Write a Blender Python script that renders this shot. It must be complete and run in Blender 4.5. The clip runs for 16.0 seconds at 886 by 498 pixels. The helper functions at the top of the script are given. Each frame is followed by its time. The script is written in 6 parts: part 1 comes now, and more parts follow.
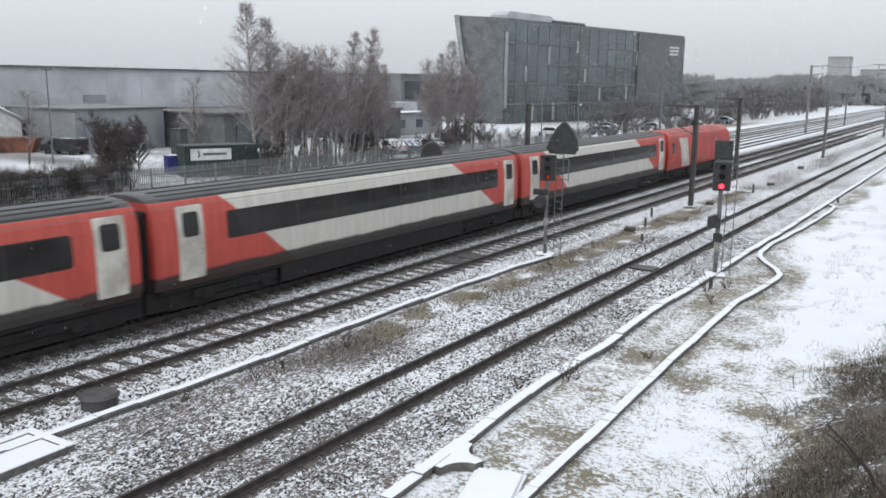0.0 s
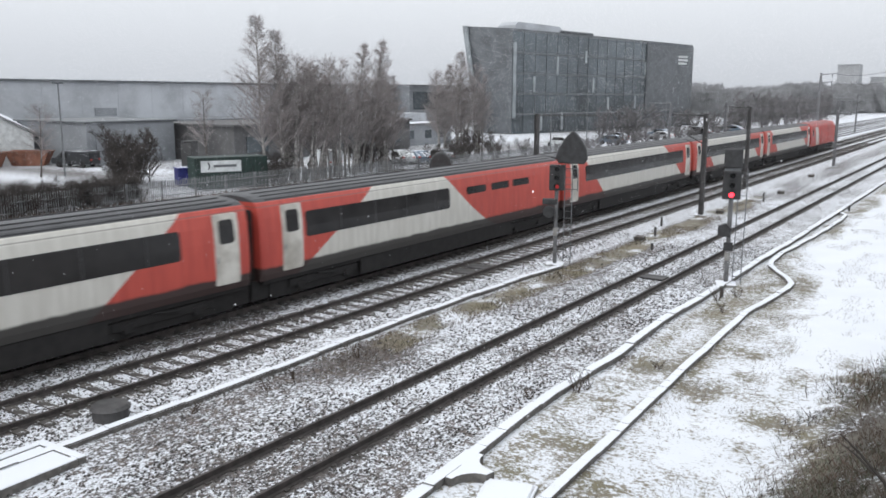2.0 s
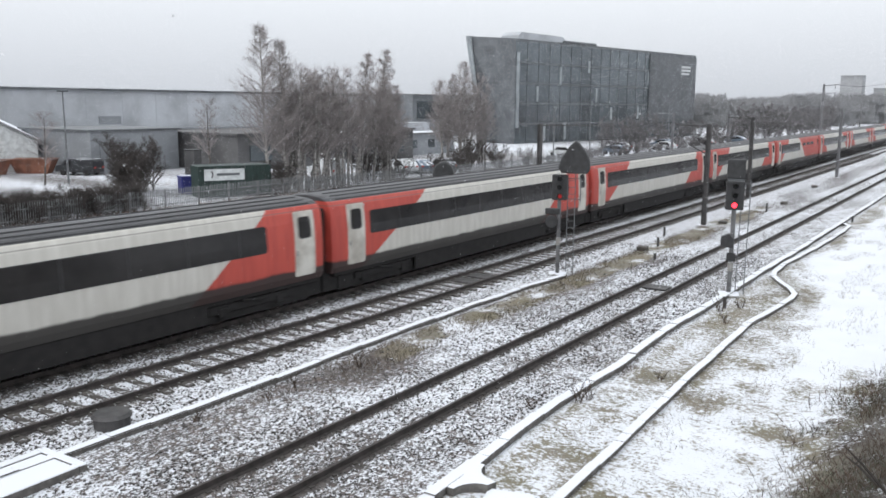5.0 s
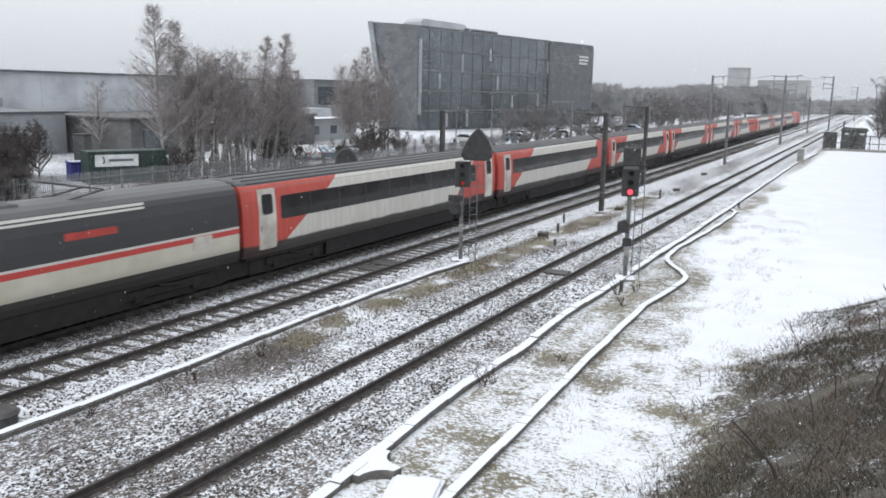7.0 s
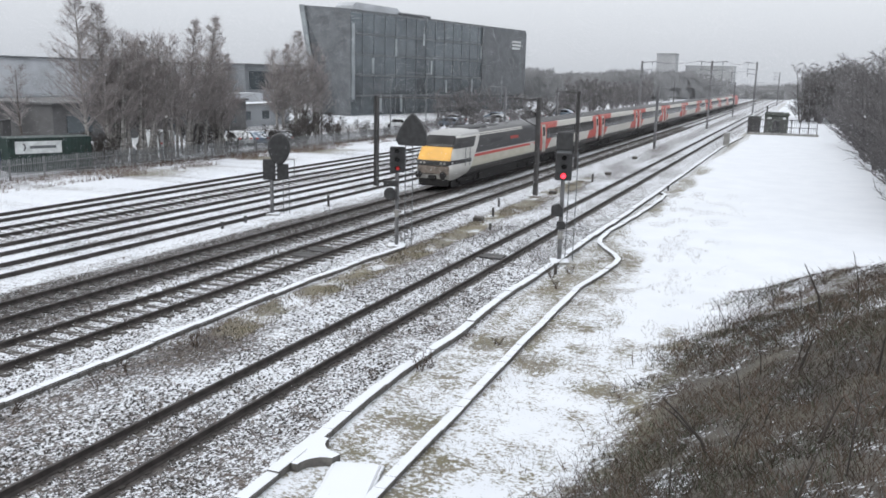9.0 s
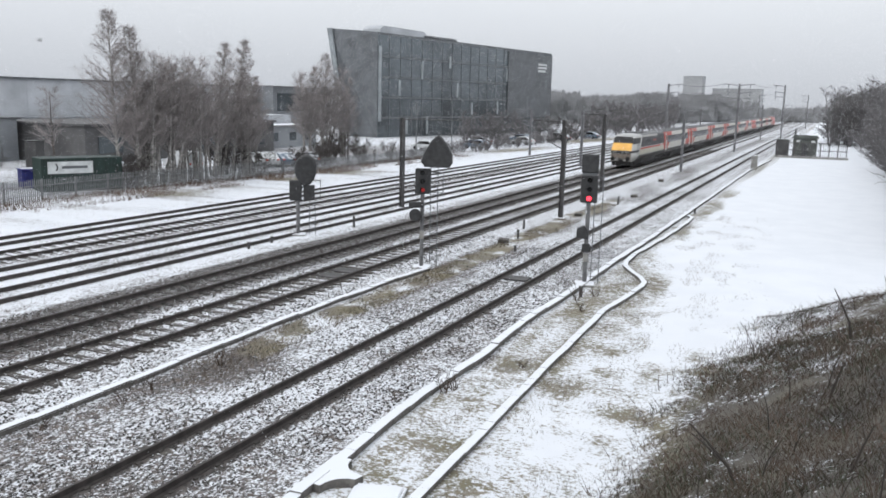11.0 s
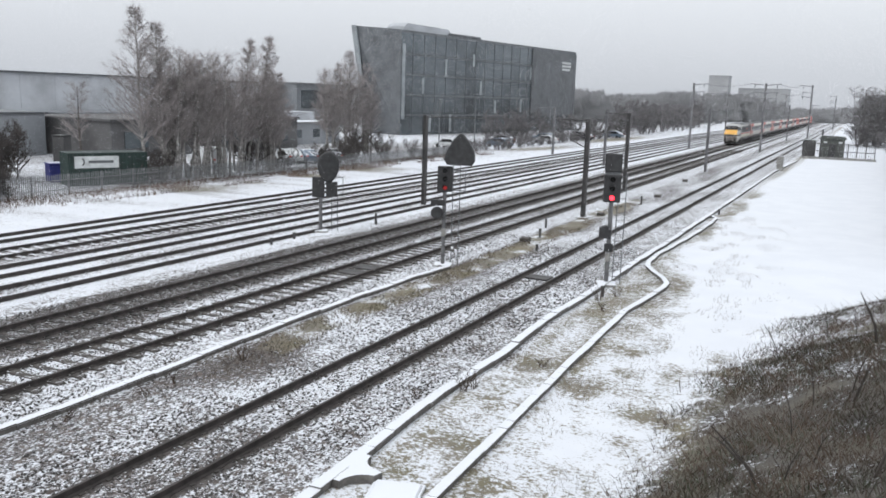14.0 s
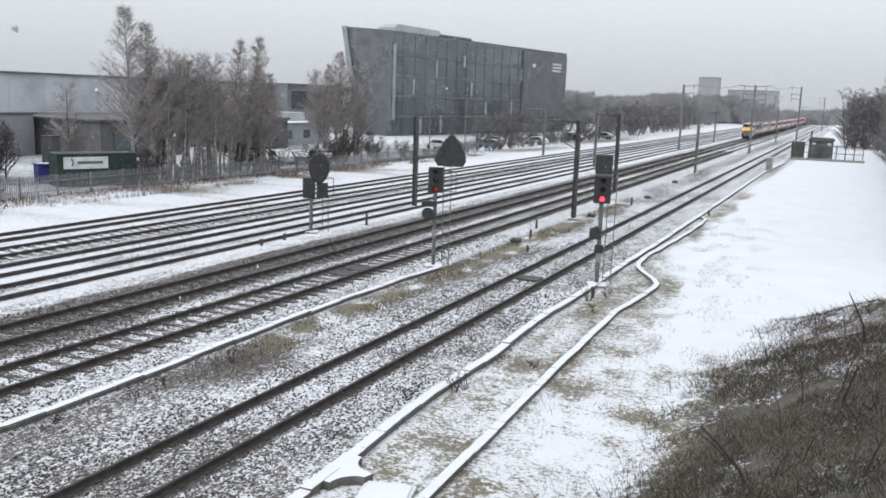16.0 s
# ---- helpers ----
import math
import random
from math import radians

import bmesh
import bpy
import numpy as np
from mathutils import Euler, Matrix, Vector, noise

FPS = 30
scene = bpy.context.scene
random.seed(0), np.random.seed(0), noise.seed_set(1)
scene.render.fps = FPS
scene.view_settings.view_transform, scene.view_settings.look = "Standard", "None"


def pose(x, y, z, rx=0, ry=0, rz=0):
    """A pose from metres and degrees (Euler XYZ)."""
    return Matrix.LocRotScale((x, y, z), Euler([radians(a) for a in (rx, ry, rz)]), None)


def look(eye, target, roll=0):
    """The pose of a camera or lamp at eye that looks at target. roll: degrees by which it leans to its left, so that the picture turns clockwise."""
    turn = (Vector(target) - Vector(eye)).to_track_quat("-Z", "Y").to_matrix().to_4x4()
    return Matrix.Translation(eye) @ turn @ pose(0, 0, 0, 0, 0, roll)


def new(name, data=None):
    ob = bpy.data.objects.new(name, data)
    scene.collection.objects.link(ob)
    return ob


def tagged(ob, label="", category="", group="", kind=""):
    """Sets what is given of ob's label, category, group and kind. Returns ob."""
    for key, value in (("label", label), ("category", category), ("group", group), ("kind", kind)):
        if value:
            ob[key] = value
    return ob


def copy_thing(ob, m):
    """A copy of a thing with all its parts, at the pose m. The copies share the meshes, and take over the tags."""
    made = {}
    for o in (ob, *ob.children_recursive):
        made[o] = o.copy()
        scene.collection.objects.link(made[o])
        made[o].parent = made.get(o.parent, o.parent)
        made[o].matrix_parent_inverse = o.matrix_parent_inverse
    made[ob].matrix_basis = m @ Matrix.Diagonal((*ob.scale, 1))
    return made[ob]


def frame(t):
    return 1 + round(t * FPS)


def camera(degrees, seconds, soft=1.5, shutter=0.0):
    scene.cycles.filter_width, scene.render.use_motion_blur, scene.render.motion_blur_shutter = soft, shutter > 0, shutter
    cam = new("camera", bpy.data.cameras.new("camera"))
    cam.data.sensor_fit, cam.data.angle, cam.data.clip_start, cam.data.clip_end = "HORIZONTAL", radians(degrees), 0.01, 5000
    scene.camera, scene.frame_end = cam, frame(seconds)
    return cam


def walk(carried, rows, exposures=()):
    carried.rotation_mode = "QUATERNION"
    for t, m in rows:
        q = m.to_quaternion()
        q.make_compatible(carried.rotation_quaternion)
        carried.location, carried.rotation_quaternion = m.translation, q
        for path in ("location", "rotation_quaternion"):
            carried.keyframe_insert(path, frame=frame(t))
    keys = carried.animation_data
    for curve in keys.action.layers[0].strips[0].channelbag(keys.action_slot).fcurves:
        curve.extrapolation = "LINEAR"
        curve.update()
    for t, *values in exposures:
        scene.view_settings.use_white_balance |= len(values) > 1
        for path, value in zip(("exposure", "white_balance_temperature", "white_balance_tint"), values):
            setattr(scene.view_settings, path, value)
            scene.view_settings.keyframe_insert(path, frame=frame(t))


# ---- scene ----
# ---------- camera ----------
cam = camera(56.1, 16.0, soft=1.65, shutter=0.2)
EYE = (0.0, 0.0, 7.47)
# seconds, yaw, pitch, roll: hand-held from the parapet of a bridge
TURNS = [
    (0, 33.53, -11.24, -0.60),
    (0.5, 33.68, -10.99, -0.62),
    (1, 33.64, -11.04, -0.63),
    (1.5, 33.81, -10.81, -0.43),
    (2, 34.12, -10.53, -0.19),
    (2.5, 34.25, -10.55, -0.21),
    (3, 34.66, -10.36, -0.34),
    (5.5, 34.18, -9.84, -0.46),
    (6, 33.52, -9.95, -0.64),
    (6.5, 30.94, -10.45, -0.92),
    (7, 27.74, -10.71, -1.14),
    (7.5, 26.13, -11.10, -1.17),
    (8, 25.18, -11.51, -1.18),
    (8.5, 24.10, -11.59, -1.20),
    (9, 23.27, -11.63, -1.24),
    (11.5, 25.23, -10.03, -1.35),
    (12, 25.16, -10.10, -1.40),
    (12.5, 25.92, -10.04, -1.41),
    (13, 26.41, -10.06, -1.54),
    (13.5, 26.54, -10.20, -1.73),
    (14, 26.60, -10.37, -1.73),
    (14.5, 26.42, -10.60, -1.76),
    (15, 26.12, -10.59, -1.75),
    (15.5, 25.93, -10.29, -1.78),
    (16, 25.97, -10.28, -1.83),
]
# the picture brightens a little while the train fills it
walk(cam, [(t, pose(*EYE, 90 + p, r, y)) for t, y, p, r in TURNS],
     [(0, 0.62), (2.5, 0.69), (6, 0.74), (8, 0.69), (9, 0.64), (11.5, 0.60), (16, 0.60)])

# ---------- world and sun ----------
world = bpy.data.worlds.new("overcast_sky")
scene.world = world
world.use_nodes = True
wn, wl = world.node_tree.nodes, world.node_tree.links
sky = wn.new("ShaderNodeTexSky")
sky.sky_type, sky.sun_disc = "NISHITA", False
sky.sun_elevation, sky.sun_rotation = radians(32), radians(200)
sky.air_density, sky.dust_density = 1.0, 6.0
grey = wn.new("ShaderNodeHueSaturation")
grey.inputs["Saturation"].default_value = 0.10
grey.inputs["Value"].default_value = 0.09
cloud = wn.new("ShaderNodeMix")
cloud.data_type = "RGBA"
cloud.inputs[0].default_value = 0.88
geo = wn.new("ShaderNodeTexCoord")
sep = wn.new("ShaderNodeSeparateXYZ")
ramp = wn.new("ShaderNodeValToRGB")
ramp.color_ramp.elements[0].position, ramp.color_ramp.elements[0].color = 0.0, (0.405, 0.427, 0.465, 1)
ramp.color_ramp.elements[1].position, ramp.color_ramp.elements[1].color = 0.22, (0.715, 0.75, 0.79, 1)
wl.new(geo.outputs["Generated"], sep.inputs[0])
wl.new(sep.outputs["Z"], ramp.inputs[0])
wl.new(sky.outputs[0], grey.inputs["Color"])
wl.new(grey.outputs[0], cloud.inputs[6])
wl.new(ramp.outputs[0], cloud.inputs[7])
wl.new(cloud.outputs[2], wn["Background"].inputs["Color"])
wn["Background"].inputs["Strength"].default_value = 1.0

sun_data = bpy.data.lights.new("sun", "SUN")
sun_data.energy, sun_data.angle, sun_data.color = 0.6, radians(40), (1.0, 0.99, 0.98)
sun = new("sun", sun_data)
sun.matrix_world = look((0, 0, 50), (15, 30, 0))

# ---------- small helpers ----------
RAIL = 0.17          # rail top above the ground
TRACK_A, TRACK_B, TRACK_C = -11.61, -18.70, -22.13
YARD = (-36.72, -33.35, -30.05, -26.85)


def rng(seed):
    return np.random.RandomState(seed)


def mesh_of(name, verts, faces, mat=None, smooth=False):
    me = bpy.data.meshes.new(name)
    me.from_pydata([tuple(map(float, v)) for v in verts], [], [tuple(map(int, f)) for f in faces])
    if mat:
        for m in (mat if isinstance(mat, (list, tuple)) else (mat,)):
            me.materials.append(m)
    if smooth:
        me.shade_smooth()
    me.update()
    return me


def done(name, bm, mat, smooth=False):
    me = bpy.data.meshes.new(name)
    bmesh.ops.recalc_face_normals(bm, faces=bm.faces)
    bm.to_mesh(me)
    bm.free()
    for m in (mat if isinstance(mat, (list, tuple)) else (mat,)):
        me.materials.append(m)
    if smooth:
        me.shade_smooth()
    return me


def part(name, me, parent, label="", at=(0, 0, 0)):
    """One mesh object under a thing or part."""
    ob = new(name, me)
    ob.parent = parent
    ob.location = at
    if label:
        tagged(ob, label)
    return ob


def thing(name, label, category, at=(0, 0, 0), turn=0.0, group="", kind=""):
    ob = new(name)
    ob.empty_display_size = 0.3
    ob.matrix_basis = pose(*at, 0, 0, turn)
    return tagged(ob, label, category, group, kind)


def box(bm, lo, hi, bevel=0.0, tilt=None):
    """A box with bevelled edges between two corners."""
    lo, hi = Vector(lo), Vector(hi)
    r = bmesh.ops.create_cube(bm, size=1.0)
    vs = r["verts"]
    bmesh.ops.scale(bm, vec=hi - lo, verts=vs)
    if bevel:
        es = list({e for v in vs for e in v.link_edges})
        out = bmesh.ops.bevel(bm, geom=es, offset=bevel, segments=1, affect="EDGES")
        vs = list({v for f in out["faces"] for v in f.verts} | {v for v in vs if v.is_valid})
    if tilt:
        bmesh.ops.rotate(bm, cent=(0, 0, 0), matrix=tilt, verts=vs)
    bmesh.ops.translate(bm, vec=(lo + hi) / 2, verts=vs)
    return vs


def boxes(name, mat, *items, bevel=0.0):
    bm = bmesh.new()
    for lo, hi in items:
        box(bm, lo, hi, bevel)
    return done(name, bm, mat)


def rod(bm, a, b, r0, r1=None, sides=8):
    """A capped, tapered round bar from a to b."""
    a, b = Vector(a), Vector(b)
    r1 = r0 if r1 is None else r1
    q = (b - a).to_track_quat("Z", "Y")
    rings = []
    for c, r in ((a, r0), (b, r1)):
        rings.append([bm.verts.new(c + q @ Vector((r * math.cos(k * 2 * math.pi / sides), r * math.sin(k * 2 * math.pi / sides), 0))) for k in range(sides)])
    for k in range(sides):
        j = (k + 1) % sides
        bm.faces.new((rings[0][k], rings[0][j], rings[1][j], rings[1][k]))
    bm.faces.new(rings[0][::-1])
    bm.faces.new(rings[1])


def rods(name, mat, *items, sides=8):
    bm = bmesh.new()
    for it in items:
        rod(bm, *it, sides=sides)
    return done(name, bm, mat)


def loft(sections, close=True, caps=True):
    """Verts and faces through equal rings of points."""
    n = len(sections[0])
    verts = [p for s in sections for p in s]
    faces = []
    for i in range(len(sections) - 1):
        for k in range(n if close else n - 1):
            j = (k + 1) % n
            faces.append((i * n + k, i * n + j, (i + 1) * n + j, (i + 1) * n + k))
    if caps:
        faces.append(tuple(range(n))[::-1])
        faces.append(tuple((len(sections) - 1) * n + k for k in range(n)))
    return verts, faces


def rounded(y0, y1, z0, z1, r, steps=4):
    """Outline of a rounded rectangle in (y, z)."""
    pts = []
    for cy, cz, a0 in ((y1 - r, z1 - r, 0), (y0 + r, z1 - r, 90), (y0 + r, z0 + r, 180), (y1 - r, z0 + r, 270)):
        for k in range(steps + 1):
            a = radians(a0 + 90 * k / steps)
            pts.append((cy + r * math.cos(a), cz + r * math.sin(a)))
    return pts


# ---------- materials ----------
class Nodes:
    """Short hand for building a shader."""

    def __init__(self, name):
        self.m = bpy.data.materials.new(name)
        self.m.use_nodes = True
        self.n, self.l = self.m.node_tree.nodes, self.m.node_tree.links
        self.p = self.n["Principled BSDF"]
        self.tc = self.n.new("ShaderNodeTexCoord")

    def put(self, a, socket):
        if isinstance(a, (int, float)):
            socket.default_value = a
        elif isinstance(a, tuple):
            socket.default_value = (*a, 1) if len(a) == 3 else a
        else:
            self.l.new(a, socket)

    def math(self, op, a, b=0.0, clamp=False):
        k = self.n.new("ShaderNodeMath")
        k.operation, k.use_clamp = op, clamp
        self.put(a, k.inputs[0])
        self.put(b, k.inputs[1])
        return k.outputs[0]

    def mix(self, f, a, b):
        k = self.n.new("ShaderNodeMix")
        k.data_type = "RGBA"
        self.put(f, k.inputs[0])
        self.put(a, k.inputs[6])
        self.put(b, k.inputs[7])
        return k.outputs[2]

    def noise(self, scale, detail=4.0, rough=0.6, coord=None, stretch=None):
        k = self.n.new("ShaderNodeTexNoise")
        k.inputs["Scale"].default_value, k.inputs["Detail"].default_value, k.inputs["Roughness"].default_value = scale, detail, rough
        c = coord or self.tc.outputs["Object"]
        if stretch:
            mp = self.n.new("ShaderNodeMapping")
            mp.inputs["Scale"].default_value = stretch
            self.l.new(c, mp.inputs[0])
            c = mp.outputs[0]
        self.l.new(c, k.inputs["Vector"])
        return k.outputs["Fac"]

    def step(self, v, lo, hi):
        k = self.n.new("ShaderNodeMapRange")
        k.interpolation_type = "SMOOTHSTEP"
        self.put(v, k.inputs[0])
        self.put(lo, k.inputs[1])
        self.put(hi, k.inputs[2])
        return k.outputs[0]

    def xyz(self, which="Object"):
        k = self.n.new("ShaderNodeSeparateXYZ")
        self.l.new(self.tc.outputs[which], k.inputs[0])
        return k.outputs

    def up(self):
        g = self.n.new("ShaderNodeNewGeometry")
        k = self.n.new("ShaderNodeSeparateXYZ")
        self.l.new(g.outputs["Normal"], k.inputs[0])
        return k.outputs["Z"]

    def bump(self, h, strength, dist=0.02):
        k = self.n.new("ShaderNodeBump")
        k.inputs["Strength"].default_value, k.inputs["Distance"].default_value = strength, dist
        self.l.new(h, k.inputs["Height"])
        self.l.new(k.outputs[0], self.p.inputs["Normal"])

    def end(self, color, rough=0.7, metal=0.0, spec=0.5):
        self.put(color, self.p.inputs["Base Color"])
        self.put(rough, self.p.inputs["Roughness"])
        self.p.inputs["Metallic"].default_value = metal
        self.p.inputs["Specular IOR Level"].default_value = spec
        return self.m


SNOW = (0.72, 0.742, 0.785)


def surface(name, color, rough=0.65, metal=0.0, var=0.25, scale=6.0, fine=60.0, bump=0.15, snow=0.0, dirt=None, spec=0.5, each=0.0):
    """Colour with two scales of variation, grain and, on upward faces, lying snow."""
    s = Nodes(name)
    a, b = s.noise(scale), s.noise(fine, 2.0)
    dark = dirt or tuple(c * (1 - var) * 0.8 for c in color)
    lite = tuple(min(1, c * (1 + var * 0.6)) for c in color)
    c = s.mix(s.step(a, 0.3, 0.7), dark, lite)
    c = s.mix(s.math("MULTIPLY", b, var), c, tuple(x * 0.55 for x in color))
    if each:
        info = s.n.new("ShaderNodeObjectInfo")
        c = s.mix(s.math("MULTIPLY", info.outputs["Random"], each), c, tuple(x * 0.4 for x in color))
    r = s.math("ADD", rough - 0.1, s.math("MULTIPLY", a, 0.2))
    if snow:
        cover = s.math("ADD", s.step(s.up(), 0.35, 0.9), s.math("MULTIPLY", s.math("SUBTRACT", s.noise(scale * 1.5), 0.5), 1.6))
        f = s.step(cover, 1.35 - snow, 1.5 - snow)
        c, r = s.mix(f, c, SNOW), s.math("MAXIMUM", r, s.math("MULTIPLY", f, 0.85))
    s.bump(b, bump, 0.01)
    return s.end(c, r, metal, spec)


M = {}
M["rail"] = surface("rusty_rail_steel", (0.07, 0.06, 0.057), 0.7, 0.1, 0.4, 3, 40)
M["railhead"] = surface("worn_rail_head", (0.10, 0.094, 0.094), 0.5, 0.4, 0.3, 2, 40, 0.05)
M["sleeper"] = surface("wet_concrete_sleeper", (0.10, 0.09, 0.082), 0.8, 0, 0.5, 5, 70, 0.3, snow=0.22, each=0.4)
M["sooty_sleeper"] = surface("sooty_sleeper", (0.05, 0.045, 0.042), 0.8, 0, 0.5, 5, 70, 0.3, snow=0.18, each=0.4)
M["yard_sleeper"] = surface("snowy_timber_sleeper", (0.09, 0.075, 0.065), 0.85, 0, 0.5, 4, 60, 0.3, snow=0.6, each=0.4)
M["trough"] = surface("concrete_trough", (0.16, 0.15, 0.14), 0.85, 0, 0.3, 5, 60, 0.3, snow=1.02)
M["steel"] = surface("galvanised_steel", (0.22, 0.23, 0.24), 0.55, 0.4, 0.3, 4, 50)
# mast steel lightened to carry the haze of distance in its colour
M["far_mast"] = surface("hazed_mast_steel", (0.20, 0.20, 0.21), 0.6, 0.2, 0.3, 2, 40)
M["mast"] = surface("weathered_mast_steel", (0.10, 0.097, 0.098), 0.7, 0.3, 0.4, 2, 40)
M["black"] = surface("matt_black_paint", (0.04, 0.04, 0.042), 0.6, 0, 0.3, 5, 50)
M["post"] = surface("grey_painted_post", (0.17, 0.17, 0.175), 0.6, 0.2, 0.3, 3, 50)
M["cream"] = surface("pale_grey_coach_paint", (0.66, 0.64, 0.59), 0.4, 0, 0.18, 1.2, 30, 0.03, dirt=(0.42, 0.39, 0.34))
M["glass"] = surface("dark_coach_glass", (0.03, 0.028, 0.028), 0.2, 0, 0.3, 0.6, 6, 0.0, spec=0.35)
M["under"] = surface("sooty_underframe", (0.023, 0.021, 0.021), 0.8, 0.1, 0.4, 3, 30, 0.3)
M["gangway"] = surface("rubber_gangway", (0.02, 0.019, 0.019), 0.8, 0, 0.3, 3, 30, 0.2)
M["wheel"] = surface("wheel_steel", (0.06, 0.05, 0.045), 0.5, 0.6, 0.3, 3, 30)
M["yellow"] = surface("warning_yellow_paint", (0.82, 0.45, 0.085), 0.45, 0, 0.1, 0.8, 30, 0.02, dirt=(0.68, 0.36, 0.075))
M["redline"] = surface("red_stripe_paint", (0.52, 0.06, 0.045), 0.45, 0, 0.2, 2, 30, 0.02)
M["roof"] = surface("dirty_coach_roof", (0.075, 0.075, 0.08), 0.7, 0, 0.35, 1.0, 20, 0.1)
M["loco_dark"] = surface("dark_grey_loco_paint", (0.035, 0.035, 0.038), 0.45, 0, 0.3, 1.2, 20, 0.03)
M["bark"] = surface("bare_bark", (0.11, 0.095, 0.085), 0.85, 0, 0.4, 3, 30, 0.3)
# twigs and birch bark paler than bare wood: haze painted into both
M["twig"] = surface("hazed_bare_twigs", (0.36, 0.325, 0.32), 0.85, 0, 0.4, 1.0, 10, 0.0)
M["birch"] = surface("birch_bark", (0.36, 0.34, 0.325), 0.8, 0, 0.7, 5, 20, 0.2)
M["bramble"] = surface("bramble_stems", (0.060, 0.050, 0.045), 0.85, 0, 0.4, 1.0, 10, 0.0)
M["concrete"] = surface("grey_concrete", (0.30, 0.295, 0.28), 0.85, 0, 0.3, 2, 40, 0.2, snow=0.8)
M["hedge"] = surface("dark_hedge_stems", (0.085, 0.074, 0.07), 0.85, 0, 0.4, 1.0, 10, 0.0)
# stem colour raised to include haze before the wood
M["woodland"] = surface("hazed_woodland_stems", (0.155, 0.147, 0.15), 0.85, 0, 0.4, 0.5, 10, 0.0)
# dark green lightened, with the haze before the hut in its colour
M["hut"] = surface("green_grey_hut", (0.10, 0.11, 0.10), 0.7, 0, 0.3, 2, 30, 0.1, snow=0.5)


def livery(name, length, kitchen=False):
    """Red ends with slanting edges and a pale middle, by length and height along the coach."""
    s = Nodes(name)
    x, y, z = s.xyz()
    h = s.math("DIVIDE", s.math("SUBTRACT", z, 0.95), 2.7)
    rear = s.math("ADD", 1.8, s.math("MULTIPLY", s.math("MAXIMUM", h, 0.0), 4.4))
    red = s.math("LESS_THAN", y, rear)
    if kitchen:
        front = s.math("SUBTRACT", length - 6.9, s.math("MULTIPLY", s.math("POWER", s.math("MAXIMUM", h, 0.0), 0.7), 4.6))
    else:
        front = s.math("ADD", length - 6.1, s.math("MULTIPLY", s.math("MAXIMUM", h, 0.0), 3.4))
    red = s.math("MAXIMUM", red, s.math("GREATER_THAN", y, front))
    a, b = s.noise(0.8), s.noise(25.0, 2.0)
    streak = s.noise(1.0, 4.0, 0.6, stretch=(1, 5, 0.6))
    pale = s.mix(s.step(streak, 0.35, 0.7), (0.59, 0.57, 0.52), (0.70, 0.68, 0.63))
    crimson = s.mix(s.step(streak, 0.3, 0.7), (0.45, 0.058, 0.043), (0.58, 0.084, 0.06))
    c = s.mix(red, pale, crimson)
    line = s.math("COMPARE", z, 3.50)
    k = line.node
    k.inputs[2].default_value = 0.02
    c = s.mix(s.math("MULTIPLY", line, 0.55), c, (0.12, 0.11, 0.10))
    # sooty black lower edge of the side
    darkening = s.step(s.math("ADD", s.math("SUBTRACT", 1.44, z), s.math("MULTIPLY", a, 0.2)), 0.10, 0.22)
    c = s.mix(s.math("MULTIPLY", darkening, 0.96), c, (0.024, 0.022, 0.021))
    c = s.mix(s.math("MULTIPLY", b, 0.15), c, (0.15, 0.13, 0.12))
    top = s.step(z, 3.64, 3.67)
    c = s.mix(top, c, s.mix(s.step(a, 0.3, 0.7), (0.042, 0.042, 0.045), (0.075, 0.075, 0.08)))
    return s.end(c, s.math("ADD", 0.38, s.math("MULTIPLY", a, 0.2)))


